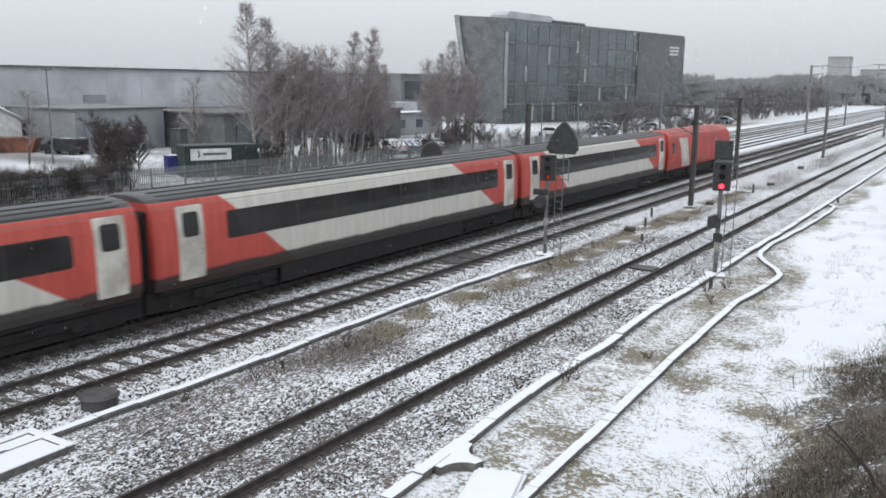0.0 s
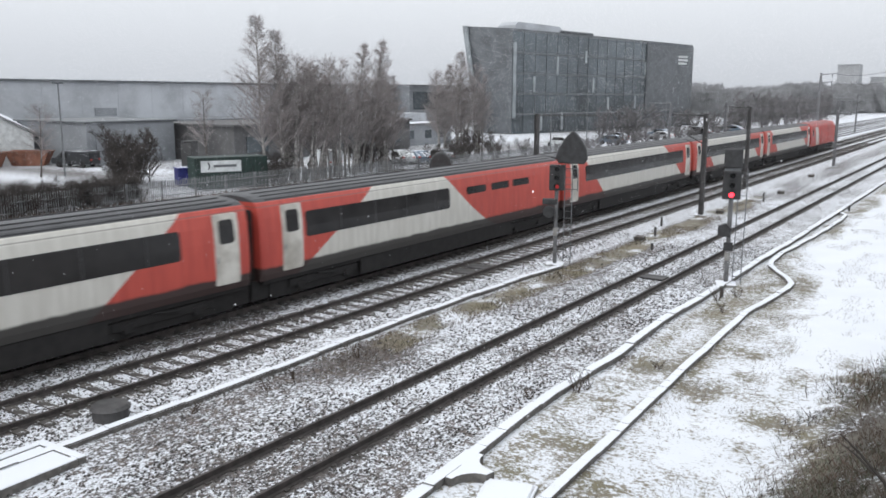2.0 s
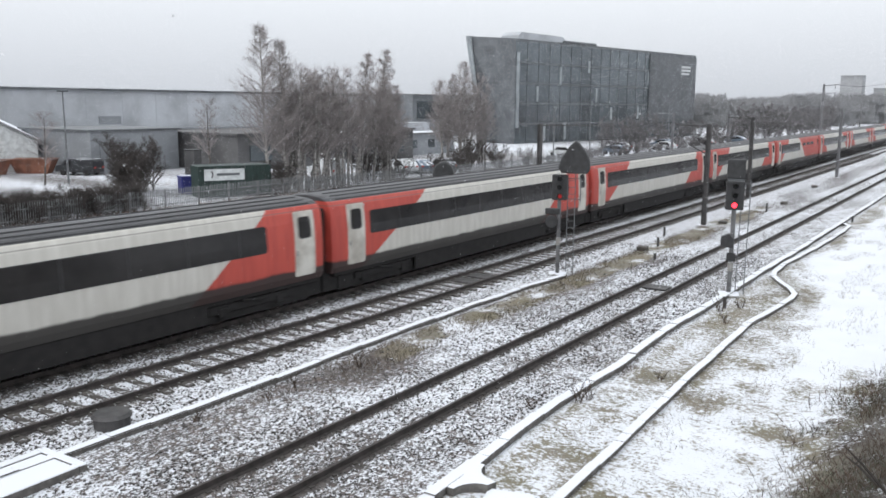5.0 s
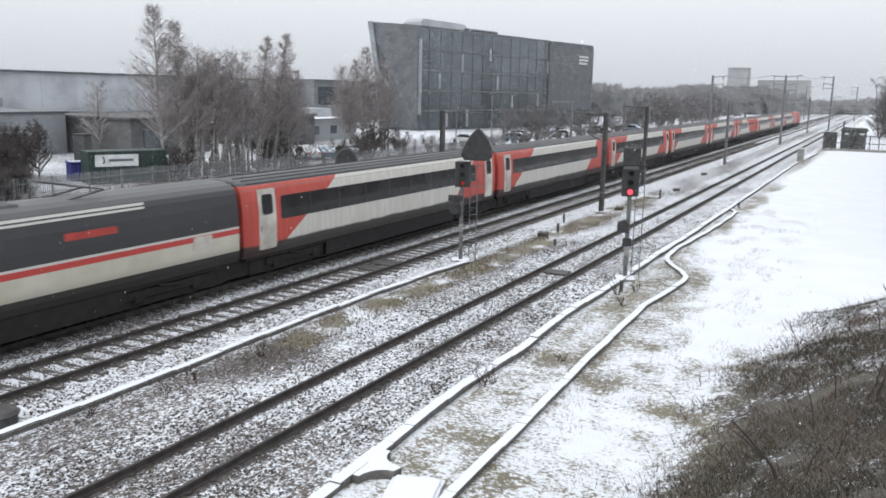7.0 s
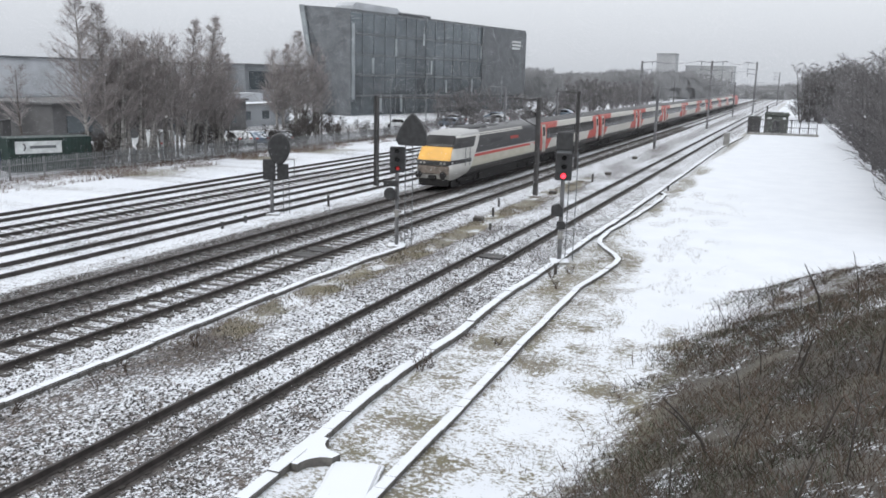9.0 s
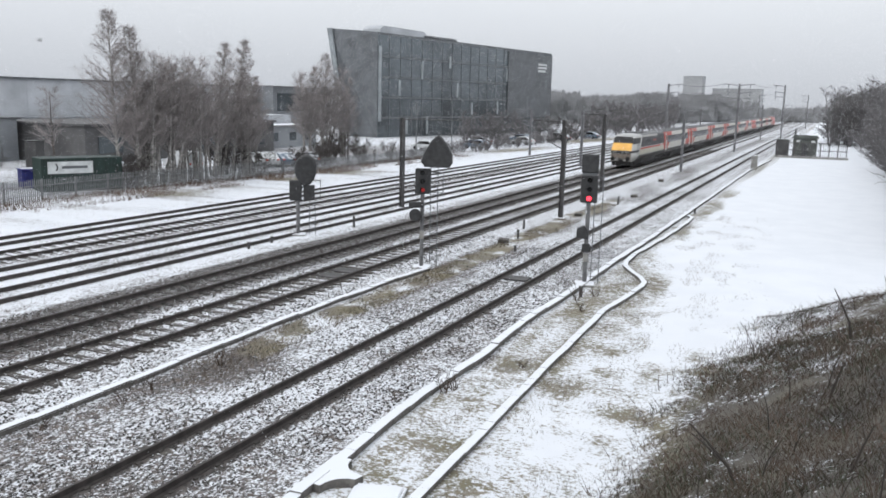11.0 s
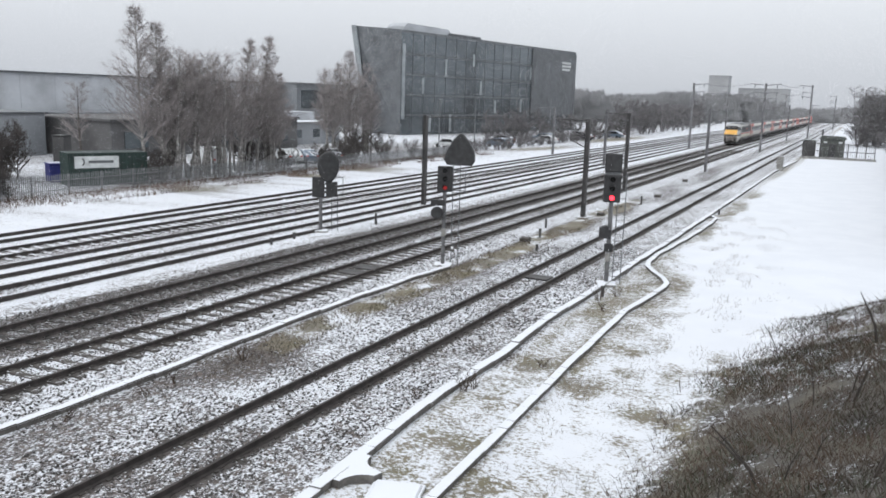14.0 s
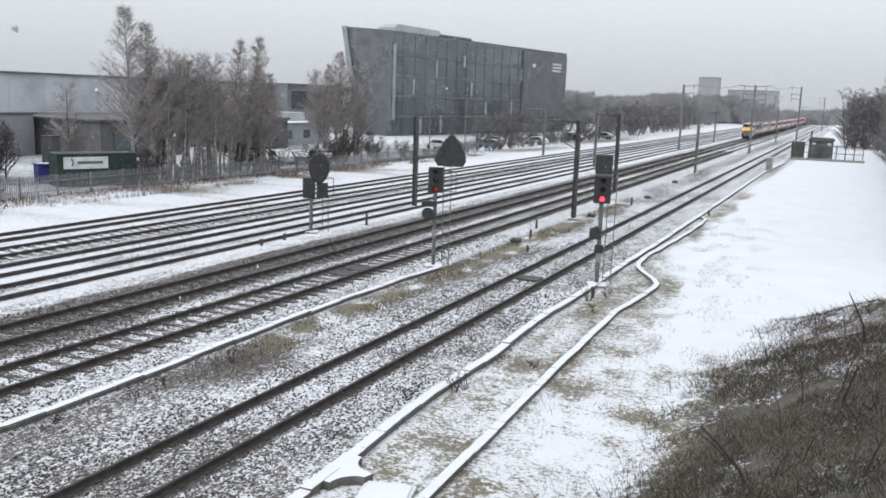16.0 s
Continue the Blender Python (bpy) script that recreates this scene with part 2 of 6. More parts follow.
def ground_material():
    """Snow lying over ballast, dead grass and earth; cover.r snow, cover.g grass, cover.b sooty ground and painted
    shade.
    """
    s = Nodes("snow_covered_ground")
    at = s.n.new("ShaderNodeAttribute")
    at.attribute_name = "cover"
    k = s.n.new("ShaderNodeSeparateColor")
    s.l.new(at.outputs["Color"], k.inputs[0])
    snow, grass, darkening = k.outputs
    pos = s.tc.outputs["Object"]
    vor = s.n.new("ShaderNodeTexVoronoi")
    vor.inputs["Scale"].default_value = 16.0
    warp = s.n.new("ShaderNodeMapping")
    warp.inputs["Scale"].default_value = (1.0, 0.8, 1.0)
    s.l.new(pos, warp.inputs[0])
    s.l.new(warp.outputs[0], vor.inputs["Vector"])
    stone = s.n.new("ShaderNodeSeparateColor")
    s.l.new(vor.outputs["Color"], stone.inputs[0])
    fine = s.noise(20.0, 3.0, 0.7)
    mid = s.noise(3.0, 4.0, 0.65)
    big = s.noise(0.45, 3.0, 0.6)
    grain = s.noise(70.0, 2.0, 0.6)
    blades = s.noise(11.0, 6.0, 0.75, stretch=(0.8, 1.0, 1.0))
    rock = s.mix(stone.outputs[0], (0.035, 0.032, 0.032), (0.17, 0.155, 0.15))
    rock = s.mix(s.math("MULTIPLY", s.step(mid, 0.45, 0.75), 0.5), rock, (0.13, 0.085, 0.06))
    straw = s.mix(s.step(blades, 0.35, 0.7), (0.085, 0.075, 0.058), (0.29, 0.262, 0.215))
    straw = s.mix(s.step(big, 0.4, 0.65), straw, s.mix(grain, (0.09, 0.08, 0.055), (0.28, 0.24, 0.17)))
    straw = s.mix(s.math("MULTIPLY", s.step(s.noise(0.9, 3.0, 0.6), 0.45, 0.62), 0.28), straw, s.mix(blades, (0.05, 0.055, 0.03), (0.20, 0.205, 0.125)))
    under = s.mix(s.step(grass, 0.3, 0.6), rock, straw)
    under = s.mix(darkening, under, (0.05, 0.045, 0.043))
    # stones and blades poke through where the snow is thin
    lumps = s.math("ADD", s.math("MULTIPLY", fine, 0.62), s.math("ADD", s.math("MULTIPLY", stone.outputs[1], 0.16), s.math("MULTIPLY", mid, 0.22)))
    tuft = s.math("ADD", s.math("MULTIPLY", blades, 0.6), s.math("ADD", s.math("MULTIPLY", mid, 0.25), s.math("MULTIPLY", fine, 0.15)))
    hgt = s.math("ADD", s.math("MULTIPLY", lumps, s.math("SUBTRACT", 1.0, grass)), s.math("MULTIPLY", tuft, grass))
    level = s.math("ADD", 0.24, s.math("MULTIPLY", snow, 0.52))
    cover = s.step(s.math("SUBTRACT", level, hgt), -0.035, 0.045)
    white = s.mix(s.math("MULTIPLY", s.step(big, 0.3, 0.7), 0.5), SNOW, (0.64, 0.665, 0.715))
    c = s.mix(cover, under, white)
    relief = s.math("ADD", s.math("MULTIPLY", hgt, 0.8), s.math("MULTIPLY", cover, 0.15))
    s.bump(relief, 0.6, 0.06)
    return s.end(c, s.math("ADD", 0.72, s.math("MULTIPLY", cover, 0.15)), 0, 0.3)


M["ground"] = ground_material()


# ---------- ground ----------
def bank_height(x, y):
    """The road embankment that rises beside the camera."""
    foot = -6.0 + 0.115 * y + 0.35 * np.sin(y * 0.5)
    side = x - foot
    end = (32.0 + 0.9 * np.sin(x * 0.9) - y) * 1.05 + 0.35 * (x + 3)
    d = np.minimum(side, end)
    d = np.clip(d, 0, None)
    z = 0.50 * d * d / (d + 1.0) * (1 - 0.13 * np.clip((y - 19) / 7, 0, 1))
    return np.minimum(z, 4.6)


def smooth01(v, a, b):
    t = np.clip((v - a) / (b - a), 0, 1)
    return t * t * (3 - 2 * t)


def ground_height(x, y):
    z = bank_height(x, y)
    z = z + 0.03 * np.sin(x * 1.7 + 0.6 * y) * np.sin(y * 1.1 - x * 0.4) * (np.abs(x - TRACK_A) > 1.6) * (np.abs(x + 20.4) > 3.4) * (x > -25) * (0.3 + 0.7 * (x < -5))
    return z


def axis(dense, lo, hi, step, far_lo, far_hi):
    a = list(np.arange(lo, hi + 1e-6, step))
    s, v = step, lo
    while v > far_lo:
        s *= 1.35
        v -= s
        a.insert(0, v)
    s, v = step, hi
    while v < far_hi:
        s *= 1.30
        v += s
        a.append(v)
    return np.array(a)


def build_ground():
    xs = axis(1, -25.0, 7.0, 0.14, -2600, 2600)
    ys = axis(1, 6.0, 62.0, 0.28, -600, 3500)
    X, Y = np.meshgrid(xs, ys)
    Z = ground_height(X, Y)
    nx, ny = len(xs), len(ys)
    verts = np.stack([X, Y, Z], -1).reshape(-1, 3)
    idx = np.arange(nx * ny).reshape(ny, nx)
    faces = np.stack([idx[:-1, :-1], idx[:-1, 1:], idx[1:, 1:], idx[1:, :-1]], -1).reshape(-1, 4)
    me = mesh_of("ground", verts, faces, M["ground"], True)
    x, y = verts[:, 0], verts[:, 1]
    wob = np.array([noise.noise(Vector((a * 0.35, b * 0.2, 3.0))) for a, b in zip(x, y)])
    wob2 = np.array([noise.noise(Vector((a * 1.1, b * 0.8, 9.0))) for a, b in zip(x, y)])
    snow = np.full(len(x), 0.78)
    grass = np.zeros(len(x))
    darkening = np.zeros(len(x))

    def blend(arr, mask, value):
        arr[:] = arr * (1 - mask) + value * mask

    def band(a, b, soft=0.4):
        e = x + 0.5 * wob
        return smooth01(e, a - soft, a + soft) * (1 - smooth01(e, b - soft, b + soft))
    # main line ballast
    blend(snow, band(-25.4, -13.3), 0.56 + 0.10 * wob + 0.08 * wob2)
    blend(snow, band(-13.6, -8.6), 0.535 + 0.10 * wob + 0.10 * wob2 - 0.07 * (1 - smooth01(y, 10, 16)))
    blend(snow, band(-24.1, -20.5, 0.3), 0.33)
    blend(snow, band(-17.5, -16.3), 0.57)
    # strip between the troughs and the verge
    strip = band(-15.9, -13.7)
    blend(snow, strip, 0.46 + 0.25 * wob)
    verge = band(-15.75, -14.4, 0.25) * smooth01(y + 4 * wob, 14, 20) * (1 - smooth01(y, 58, 70))
    blend(grass, verge, 1.0)
    blend(snow, verge, 0.40 + 0.22 * wob + 0.35 * wob2)
    right = band(-8.6, -5.2)
    blend(grass, band(-8.6, 30), 1.0)
    blend(snow, right, 0.50 + 0.13 * wob + 0.17 * wob2)
    blend(snow, band(-5.6, 40, 1.2), 0.58 + 0.38 * wob + 0.28 * wob2)
    field = smooth01(x * 0.9 + y * 0.30 + 2.5 * wob, 4.6, 8.0) * smooth01(x + 0.9 * wob, -7.9, -6.0)
    blend(snow, field, 1.0)
    # beaten ground round the signal and the cable bends
    for cx, cy, r in ((-8.4, 32.5, 3.0), (-7.4, 37.5, 2.0), (-9.5, 50, 2.5), (-7.0, 27, 2.2)):
        m = np.exp(-((x - cx) ** 2 * 0.6 + (y - cy) ** 2 * 0.25) / r) * (x > -9.2)
        blend(snow, m * 0.4, 0.42)
    bank = smooth01(bank_height(x, y) + 0.30 * wob2 + 0.25 * wob, -0.02, 0.55) * (bank_height(x, y) > 0.003)
    blend(grass, bank, 1.0)
    blend(snow, bank, 0.34 + 0.13 * smooth01(y, 15, 26) + 0.14 * wob + 0.22 * wob2)
    # bank ground darkened in patches
    blend(darkening, bank, np.clip(0.72 + 0.45 * wob2, 0.48, 0.92))
    # yard
    blend(snow, smooth01(-x + wob, 24.8, 26.4), 0.67 + 0.20 * wob + 0.20 * wob2)
    blend(snow, smooth01(-x + wob, 38.0, 39.0) * (1 - smooth01(-x, 45.0, 46.0)), 0.73 + 0.12 * wob + 0.22 * wob2)
    verge2 = smooth01(-x + 2.2 * wob, 43.6, 45.4) * (1 - smooth01(-x, 49.5, 50.5))
    blend(grass, verge2, 1.0)
    blend(snow, verge2, 0.30)
    far = smooth01(-x, 50, 52)
    blend(snow, far, 0.52 + 0.3 * wob)
    # bare wet strips beside the rails, painted darker too for the rails' shade
    for c, w in ((TRACK_A, 0.85), (TRACK_B, 0.9), (TRACK_C, 0.9)):
        for sgn in (-1, 1):
            m = np.exp(-((x - c - sgn * 0.78) / 0.19) ** 4)
            blend(snow, m * w, 0.05)
            blend(darkening, m * w, 0.7)
    # sooty running line, darkened further for the shade beneath the train
    blend(darkening, band(-24.0, -20.6, 0.3), 0.50)
    for c in YARD:
        for sgn in (-1, 1):
            m = np.exp(-((x - c - sgn * 0.78) / 0.16) ** 2)
            blend(snow, m * 0.6, 0.15)
    col = me.color_attributes.new("cover", "FLOAT_COLOR", "POINT")
    data = np.stack([np.clip(snow, 0, 1), np.clip(grass, 0, 1), np.clip(darkening, 0, 1), np.ones(len(x))], -1).astype(np.float32)
    col.data.foreach_set("color", data.ravel())
    tagged(new("ground", me), "snow-dusted ballast, dead grass and open snow field", "ground", kind="structure")


build_ground()


# ---------- tracks ----------
def rail_mesh(length, snow_side=False):
    prof = [(-0.07, 0.0), (0.07, 0.0), (0.07, 0.012), (0.012, 0.035), (0.012, 0.115), (0.036, 0.128), (0.036, 0.155), (0.028, 0.165), (-0.028, 0.165), (-0.036, 0.155), (-0.036, 0.128), (-0.012, 0.115), (-0.012, 0.035), (-0.07, 0.012)]
    v, f = loft([[(x, y, z) for x, z in prof] for y in (0, length)])
    me = mesh_of("rail", v, f, [M["rail"], M["railhead"]])
    for p in me.polygons:
        p.material_index = 1 if p.normal.z > 0.5 and p.center.z > 0.15 else 0
    return me


RAIL_MESH = rail_mesh(760)


def sleeper_mesh(mat):
    """A sleeper with sloped shoulders, a dished middle and rail pads."""
    secs = []
    for x, h in ((-1.27, 0.035), (-1.22, 0.06), (-0.45, 0.06), (-0.2, 0.035), (0.2, 0.035), (0.45, 0.06), (1.22, 0.06), (1.27, 0.035)):
        secs.append([(x, -0.14, -0.08), (x, 0.14, -0.08), (x, 0.115, h), (x, -0.115, h)])
    v, f = loft(secs)
    for cx in (-0.7525, 0.7525):
        for off in (-0.11, 0.11):
            n = len(v)
            v += [(cx + off + dx, dy, z) for z in (0.05, 0.095) for dx, dy in ((-0.035, -0.06), (0.035, -0.06), (0.035, 0.06), (-0.035, 0.06))]
            f += [(n + 4, n + 5, n + 6, n + 7)] + [(n + k, n + (k + 1) % 4, n + 4 + (k + 1) % 4, n + 4 + k) for k in range(4)]
    return mesh_of("sleeper", v, f, mat)


def track(x, label, mat, first, last, sunk=0.012):
    t = thing("railway_track", label, "railway track", (x, 0, 0), kind="structure", group="parallel tracks")
    for sgn in (-1, 1):
        part("rail", RAIL_MESH, t, "", (sgn * 0.7525, -80, 0.005))
    me = sleeper_mesh(mat)
    r = rng(int(-x * 10))
    y = first
    while y < last:
        s = part("sleeper", me, t, "", (r.uniform(-0.02, 0.02), y, -sunk + r.uniform(-0.012, 0.006)))
        s.rotation_euler[2] = r.uniform(-0.012, 0.012)
        y += 0.65


track(TRACK_A, "rusty rails on concrete sleepers in snowy ballast", M["sleeper"], 8, 150, 0.062)
track(TRACK_B, "dark rails on wet concrete sleepers with snow between", M["sleeper"], 4, 150)
track(TRACK_C, "sooty running line with dark wet sleepers", M["sooty_sleeper"], 4, 150, 0.03)
for n, c in enumerate(YARD):
    track(c, "snow-covered yard siding with rusty rails", M["yard_sleeper"], 14, 120, 0.02 if n == 1 else 0.075)


# ---------- cable troughs ----------
def trough(name, label, points, width, height, piece):
    """A run of short lidded lengths that follows a line on the ground."""
    t = thing(name, label, "cable trough", kind="structure")
    r = rng(len(points))
    bm = bmesh.new()
    box(bm, (-width / 2, 0.003, -0.10), (width / 2, piece - 0.003, height - 0.045), 0.01)
    box(bm, (-width / 2 - 0.02, 0.001, height - 0.043), (width / 2 + 0.02, piece - 0.001, height), 0.009)
    me = done("trough_length", bm, M["trough"])
    for a, b in zip(points[:-1], points[1:]):
        a, b = Vector(a), Vector(b)
        d = b - a
        n = max(1, round(d.length / piece))
        for k in range(n):
            p = a + d * (k / n)
            ob = part("trough_length", me, t)
            z = float(ground_height(np.array(p.x), np.array(p.y)))
            ob.location = (p.x, p.y, z + r.uniform(-0.008, 0.008))
            ob.rotation_euler = (r.uniform(-0.008, 0.008), r.uniform(-0.02, 0.02), math.atan2(-d.x, d.y))
            ob.scale = (1, d.length / n / piece, 1)
    return t


trough("cable_trough", "snow-topped concrete cable trough beside the track", [(-15.98, 2), (-15.95, 14.4), (-16.05, 19), (-16.1, 26), (-15.95, 30), (-15.7, 32.4)], 0.19, 0.15, 1.0)
trough("cable_trough", "snow-topped concrete cable trough along the near line", [(-8.45, 11.0), (-8.6, 14.2), (-8.85, 18), (-8.75, 22), (-8.95, 26), (-8.85, 31.2), (-8.85, 37.4), (-8.75, 47), (-8.7, 62), (-8.65, 103), (-7.8, 128)], 0.23, 0.17, 1.0)
trough("cable_duct", "snow-topped bending cable duct across the verge", [(-6.4, 11.5), (-6.55, 15.75), (-6.7, 20), (-6.95, 28.9), (-6.55, 33.5), (-6.62, 34.6), (-7.0, 35.6), (-7.6, 36.7), (-8.15, 37.8), (-8.35, 38.8), (-8.42, 41), (-8.25, 45), (-8.05, 50), (-7.95, 54.5), (-8.05, 57), (-8.5, 58.3)], 0.19, 0.14, 0.5)


# ---------- train ----------
COACH, PITCH = 22.9, 23.4
HALF = [(1.28, 0.93), (1.345, 1.15), (1.365, 1.5), (1.365, 2.1), (1.35, 2.6), (1.31, 3.1), (1.25, 3.45), (1.17, 3.63), (0.98, 3.76), (0.62, 3.85), (0.0, 3.89)]


def side_x(z, half=HALF):
    """Half width of the body at a height."""
    for (x0, z0), (x1, z1) in zip(half[:-1], half[1:]):
        if z0 <= z <= z1:
            return x0 + (x1 - x0) * (z - z0) / (z1 - z0)
    return half[0][0]


def ring(y, half=HALF, sx=1.0, sz=1.0, dz=0.0):
    pts = [(x * sx, y, z * sz + dz) for x, z in half]
    return pts + [(-x, yy, z) for x, yy, z in reversed(pts[:-1])]


def on_side(outline, proud, name, mat, sgn=1, thick=0.03, half=HALF):
    """A thin panel with a convex (y, z) outline that follows the body side."""
    lo, hi = min(p[1] for p in outline), max(p[1] for p in outline)
    levels = sorted({round(z, 4) for _, z in outline} | {z for _, z in half if lo < z < hi} | {lo + (hi - lo) * k / 4 for k in range(5)})
    n, verts, faces = len(outline), [], []
    for z in levels:
        cut = []
        for k in range(n):
            (y0, z0), (y1, z1) = outline[k], outline[(k + 1) % n]
            if abs(z0 - z) < 1e-3:
                cut.append(y0)
            if (z0 - z) * (z1 - z) < 0:
                cut.append(y0 + (y1 - y0) * (z - z0) / (z1 - z0))
        for y, e in ((min(cut), proud), (max(cut), proud), (max(cut), -thick), (min(cut), -thick)):
            verts.append((sgn * (side_x(z, half) + e), y, z))
    for k in range(len(levels) - 1):
        for m in range(4):
            q = (m + 1) % 4
            faces.append((4 * k + m, 4 * k + q, 4 * k + 4 + q, 4 * k + 4 + m))
    e = 4 * (len(levels) - 1)
    faces += [(0, 1, 2, 3), (e, e + 1, e + 2, e + 3)]
    me = mesh_of(name, verts, faces, mat)
    bm = bmesh.new()
    bm.from_mesh(me)
    bmesh.ops.recalc_face_normals(bm, faces=bm.faces)
    bm.to_mesh(me)
    bm.free()
    return me


def bogie(parent, y, wheel_me, frame_me):
    b = part("bogie", frame_me, parent, "sooty bogie frame", (0, y, 0))
    for dy in (-1.3, 1.3):
        for sgn in (-1, 1):
            part("wheel", wheel_me, b, "", (sgn * 0.75, dy, 0.46))
    return b


def make_wheel():
    bm = bmesh.new()
    rod(bm, (-0.065, 0, 0), (0.065, 0, 0), 0.46, 0.46, 24)
    rod(bm, (-0.09, 0, 0), (0.09, 0, 0), 0.14, 0.14, 12)
    return done("wheel", bm, M["wheel"])


def make_bogie():
    bm = bmesh.new()
    for s in (-1, 1):
        box(bm, (s * 1.05 - 0.09, -1.9, 0.42), (s * 1.05 + 0.09, 1.9, 0.72), 0.03)
        for dy in (-1.3, 1.3):
            box(bm, (s * 1.05 - 0.14, dy - 0.2, 0.3), (s * 1.05 + 0.14, dy + 0.2, 0.62), 0.03)
            rod(bm, (s * 1.05, dy - 0.38, 0.5), (s * 1.05, dy - 0.38, 0.95), 0.09)
            rod(bm, (s * 1.05, dy + 0.38, 0.5), (s * 1.05, dy + 0.38, 0.95), 0.09)
        rod(bm, (s * 1.2, -0.5, 0.75), (s * 1.2, 0.5, 0.62), 0.05)
    box(bm, (-1.0, -0.35, 0.45), (1.0, 0.35, 0.85), 0.03)
    return done("bogie", bm, M["under"])


WHEEL, BOGIE = make_wheel(), make_bogie()


def body_mesh(name, mat, length, inset=0.25):
    ys = [0, 0.04, 0.15] + list(np.linspace(0.4, length - 0.4, 24)) + [length - 0.15, length - 0.04, length]
    secs = []
    for y in ys:
        e = min(y, length - y)
        s = 1 - 0.05 * (1 - min(1, e / 0.15)) ** 2
        secs.append(ring(y, sx=s, sz=1 - 0.012 * (1 - min(1, e / 0.15)) ** 2))
    v, f = loft(secs)
    return mesh_of(name, v, f, mat, False)


def running_gear(t, length, seed, ends=True):
    r = rng(seed)
    for y in (3.4, length - 3.4):
        bogie(t, y, WHEEL, BOGIE)
    bm = bmesh.new()
    box(bm, (-1.22, 0.2, 0.78), (1.22, length - 0.2, 0.95), 0.02)
    y = 6.0
    while y < length - 7.2:
        w = r.uniform(0.9, 2.6)
        for s in (-1, 1):
            box(bm, (s * 0.85 - 0.35, y, 0.22 + r.uniform(0, 0.15)), (s * 0.85 + 0.35, y + w, 0.80), 0.03)
        y += w + r.uniform(0.1, 0.5)
    for y0, y1 in ((-0.2, 1.2), (length - 1.2, length + 0.2)) if ends else ((length - 1.2, length + 0.1),):
        box(bm, (-1.0, y0, 0.2), (1.0, y1, 0.93), 0.03)
    # skirts run low and unbroken to stand in for shade under the floor
    for s in (-1, 1):
        box(bm, (s * 1.02 - 0.03, 0.6, 0.16), (s * 1.02 + 0.03, length - 0.6, 0.9), 0.01)
        box(bm, (s * 1.2 - 0.03, 5.4, 0.22), (s * 1.2 + 0.03, length - 5.4, 0.9), 0.01)
    part("underframe", done("underframe", bm, M["under"]), t, "sooty black underframe boxes and shade-filling skirts")


def gangway(t, y):
    bm = bmesh.new()
    for k in range(2):
        d = 0.115 * k
        w = 0.95 if k % 2 else 1.02
        box(bm, (-w, y + d, 0.95), (w, y + d + 0.11, 3.35 if k % 2 else 3.42), 0.03)
    part("gangway", done("gangway", bm, M["gangway"]), t, "black rubber gangway bellows")


def roof_parts(t, length):
    for x, z in ((-1.06, 3.70), (-0.8, 3.80), (-0.4, 3.865), (0.4, 3.865), (0.8, 3.80), (1.06, 3.70)):
        bm = bmesh.new()
        box(bm, (x - 0.025, 0.5, z - 0.03), (x + 0.025, length - 0.5, z + 0.035), 0.008)
        part("roof_rib", done("roof_rib", bm, M["roof"]), t)


def door(t, y, sgn, w=1.02):
    d = part("door", on_side(rounded(y, y + w, 1.15, 3.48, 0.07), 0.018, "door", M["cream"], sgn), t, "pale grey coach door")
    part("door_window", on_side(rounded(y + 0.19, y + w - 0.19, 2.5, 3.28, 0.13), 0.026, "door_window", M["glass"], sgn), d)
    bm = bmesh.new()
    box(bm, (sgn * 1.37 - 0.03, y + 0.08, 1.9), (sgn * 1.37 + 0.03, y + 0.13, 2.1), 0.01)
    part("handle", done("handle", bm, M["steel"]), d)


LIVERY = livery("red_and_pale_coach_livery", COACH)
LIVERY_KITCHEN = livery("red_and_pale_kitchen_livery", COACH, True)


def coach(name, kitchen, seed, first=0.85, last=0.5):
    """first and last: gaps between the doors and the two coach ends."""
    label = "red and pale grey kitchen coach with three small windows" if kitchen else "red and pale grey passenger coach with dark window band"
    t = thing(name, label, "railway coach", group="coaches of the train")
    part("body", body_mesh("body", LIVERY_KITCHEN if kitchen else LIVERY, COACH), t)
    running_gear(t, COACH, seed)
    roof_parts(t, COACH)
    gangway(t, COACH - 0.005)
    gangway(t, -0.225)
    for sgn in (-1, 1):
        end = 11.6 if kitchen else COACH - 2.85
        band = part("window_band", on_side(rounded(2.2, end, 2.22, 3.14, 0.12), 0.014, "window_band", M["glass"], sgn, 0.05), t, "dark glazed window band")
        divider = on_side(rounded(0, 0.05, 2.24, 3.12, 0.01, 1), 0.017, "pane_divider", M["black"], sgn)
        y = 2.2 + 1.9
        while y < end - 0.5:
            part("pane_divider", divider, band, "", (0, y, 0))
            y += 2.1
        door(t, first, sgn)
        if kitchen:
            for y in (13.05, 15.3, 17.4):
                part("window", on_side(rounded(y, y + 1.72, 2.70, 3.04, 0.08), 0.014, "window", M["glass"], sgn), t, "small kitchen window")
            part("window", on_side(rounded(21.75, 22.35, 2.6, 3.25, 0.1), 0.014, "window", M["glass"], sgn), t)
        else:
            door(t, COACH - last - 1.02, sgn)
    return t


def loft_cab(name, mat, stations):
    """A cab nose lofted through rings of (y, width scale, height scale, floor)."""
    secs = []
    for y, sx, top, low in stations:
        secs.append([(x * sx, y, low + (z - 0.93) / (HALF[-1][1] - 0.93) * (top - low)) for x, _, z in ring(0)])
    v, f = loft(secs)
    return mesh_of(name, v, f, mat)


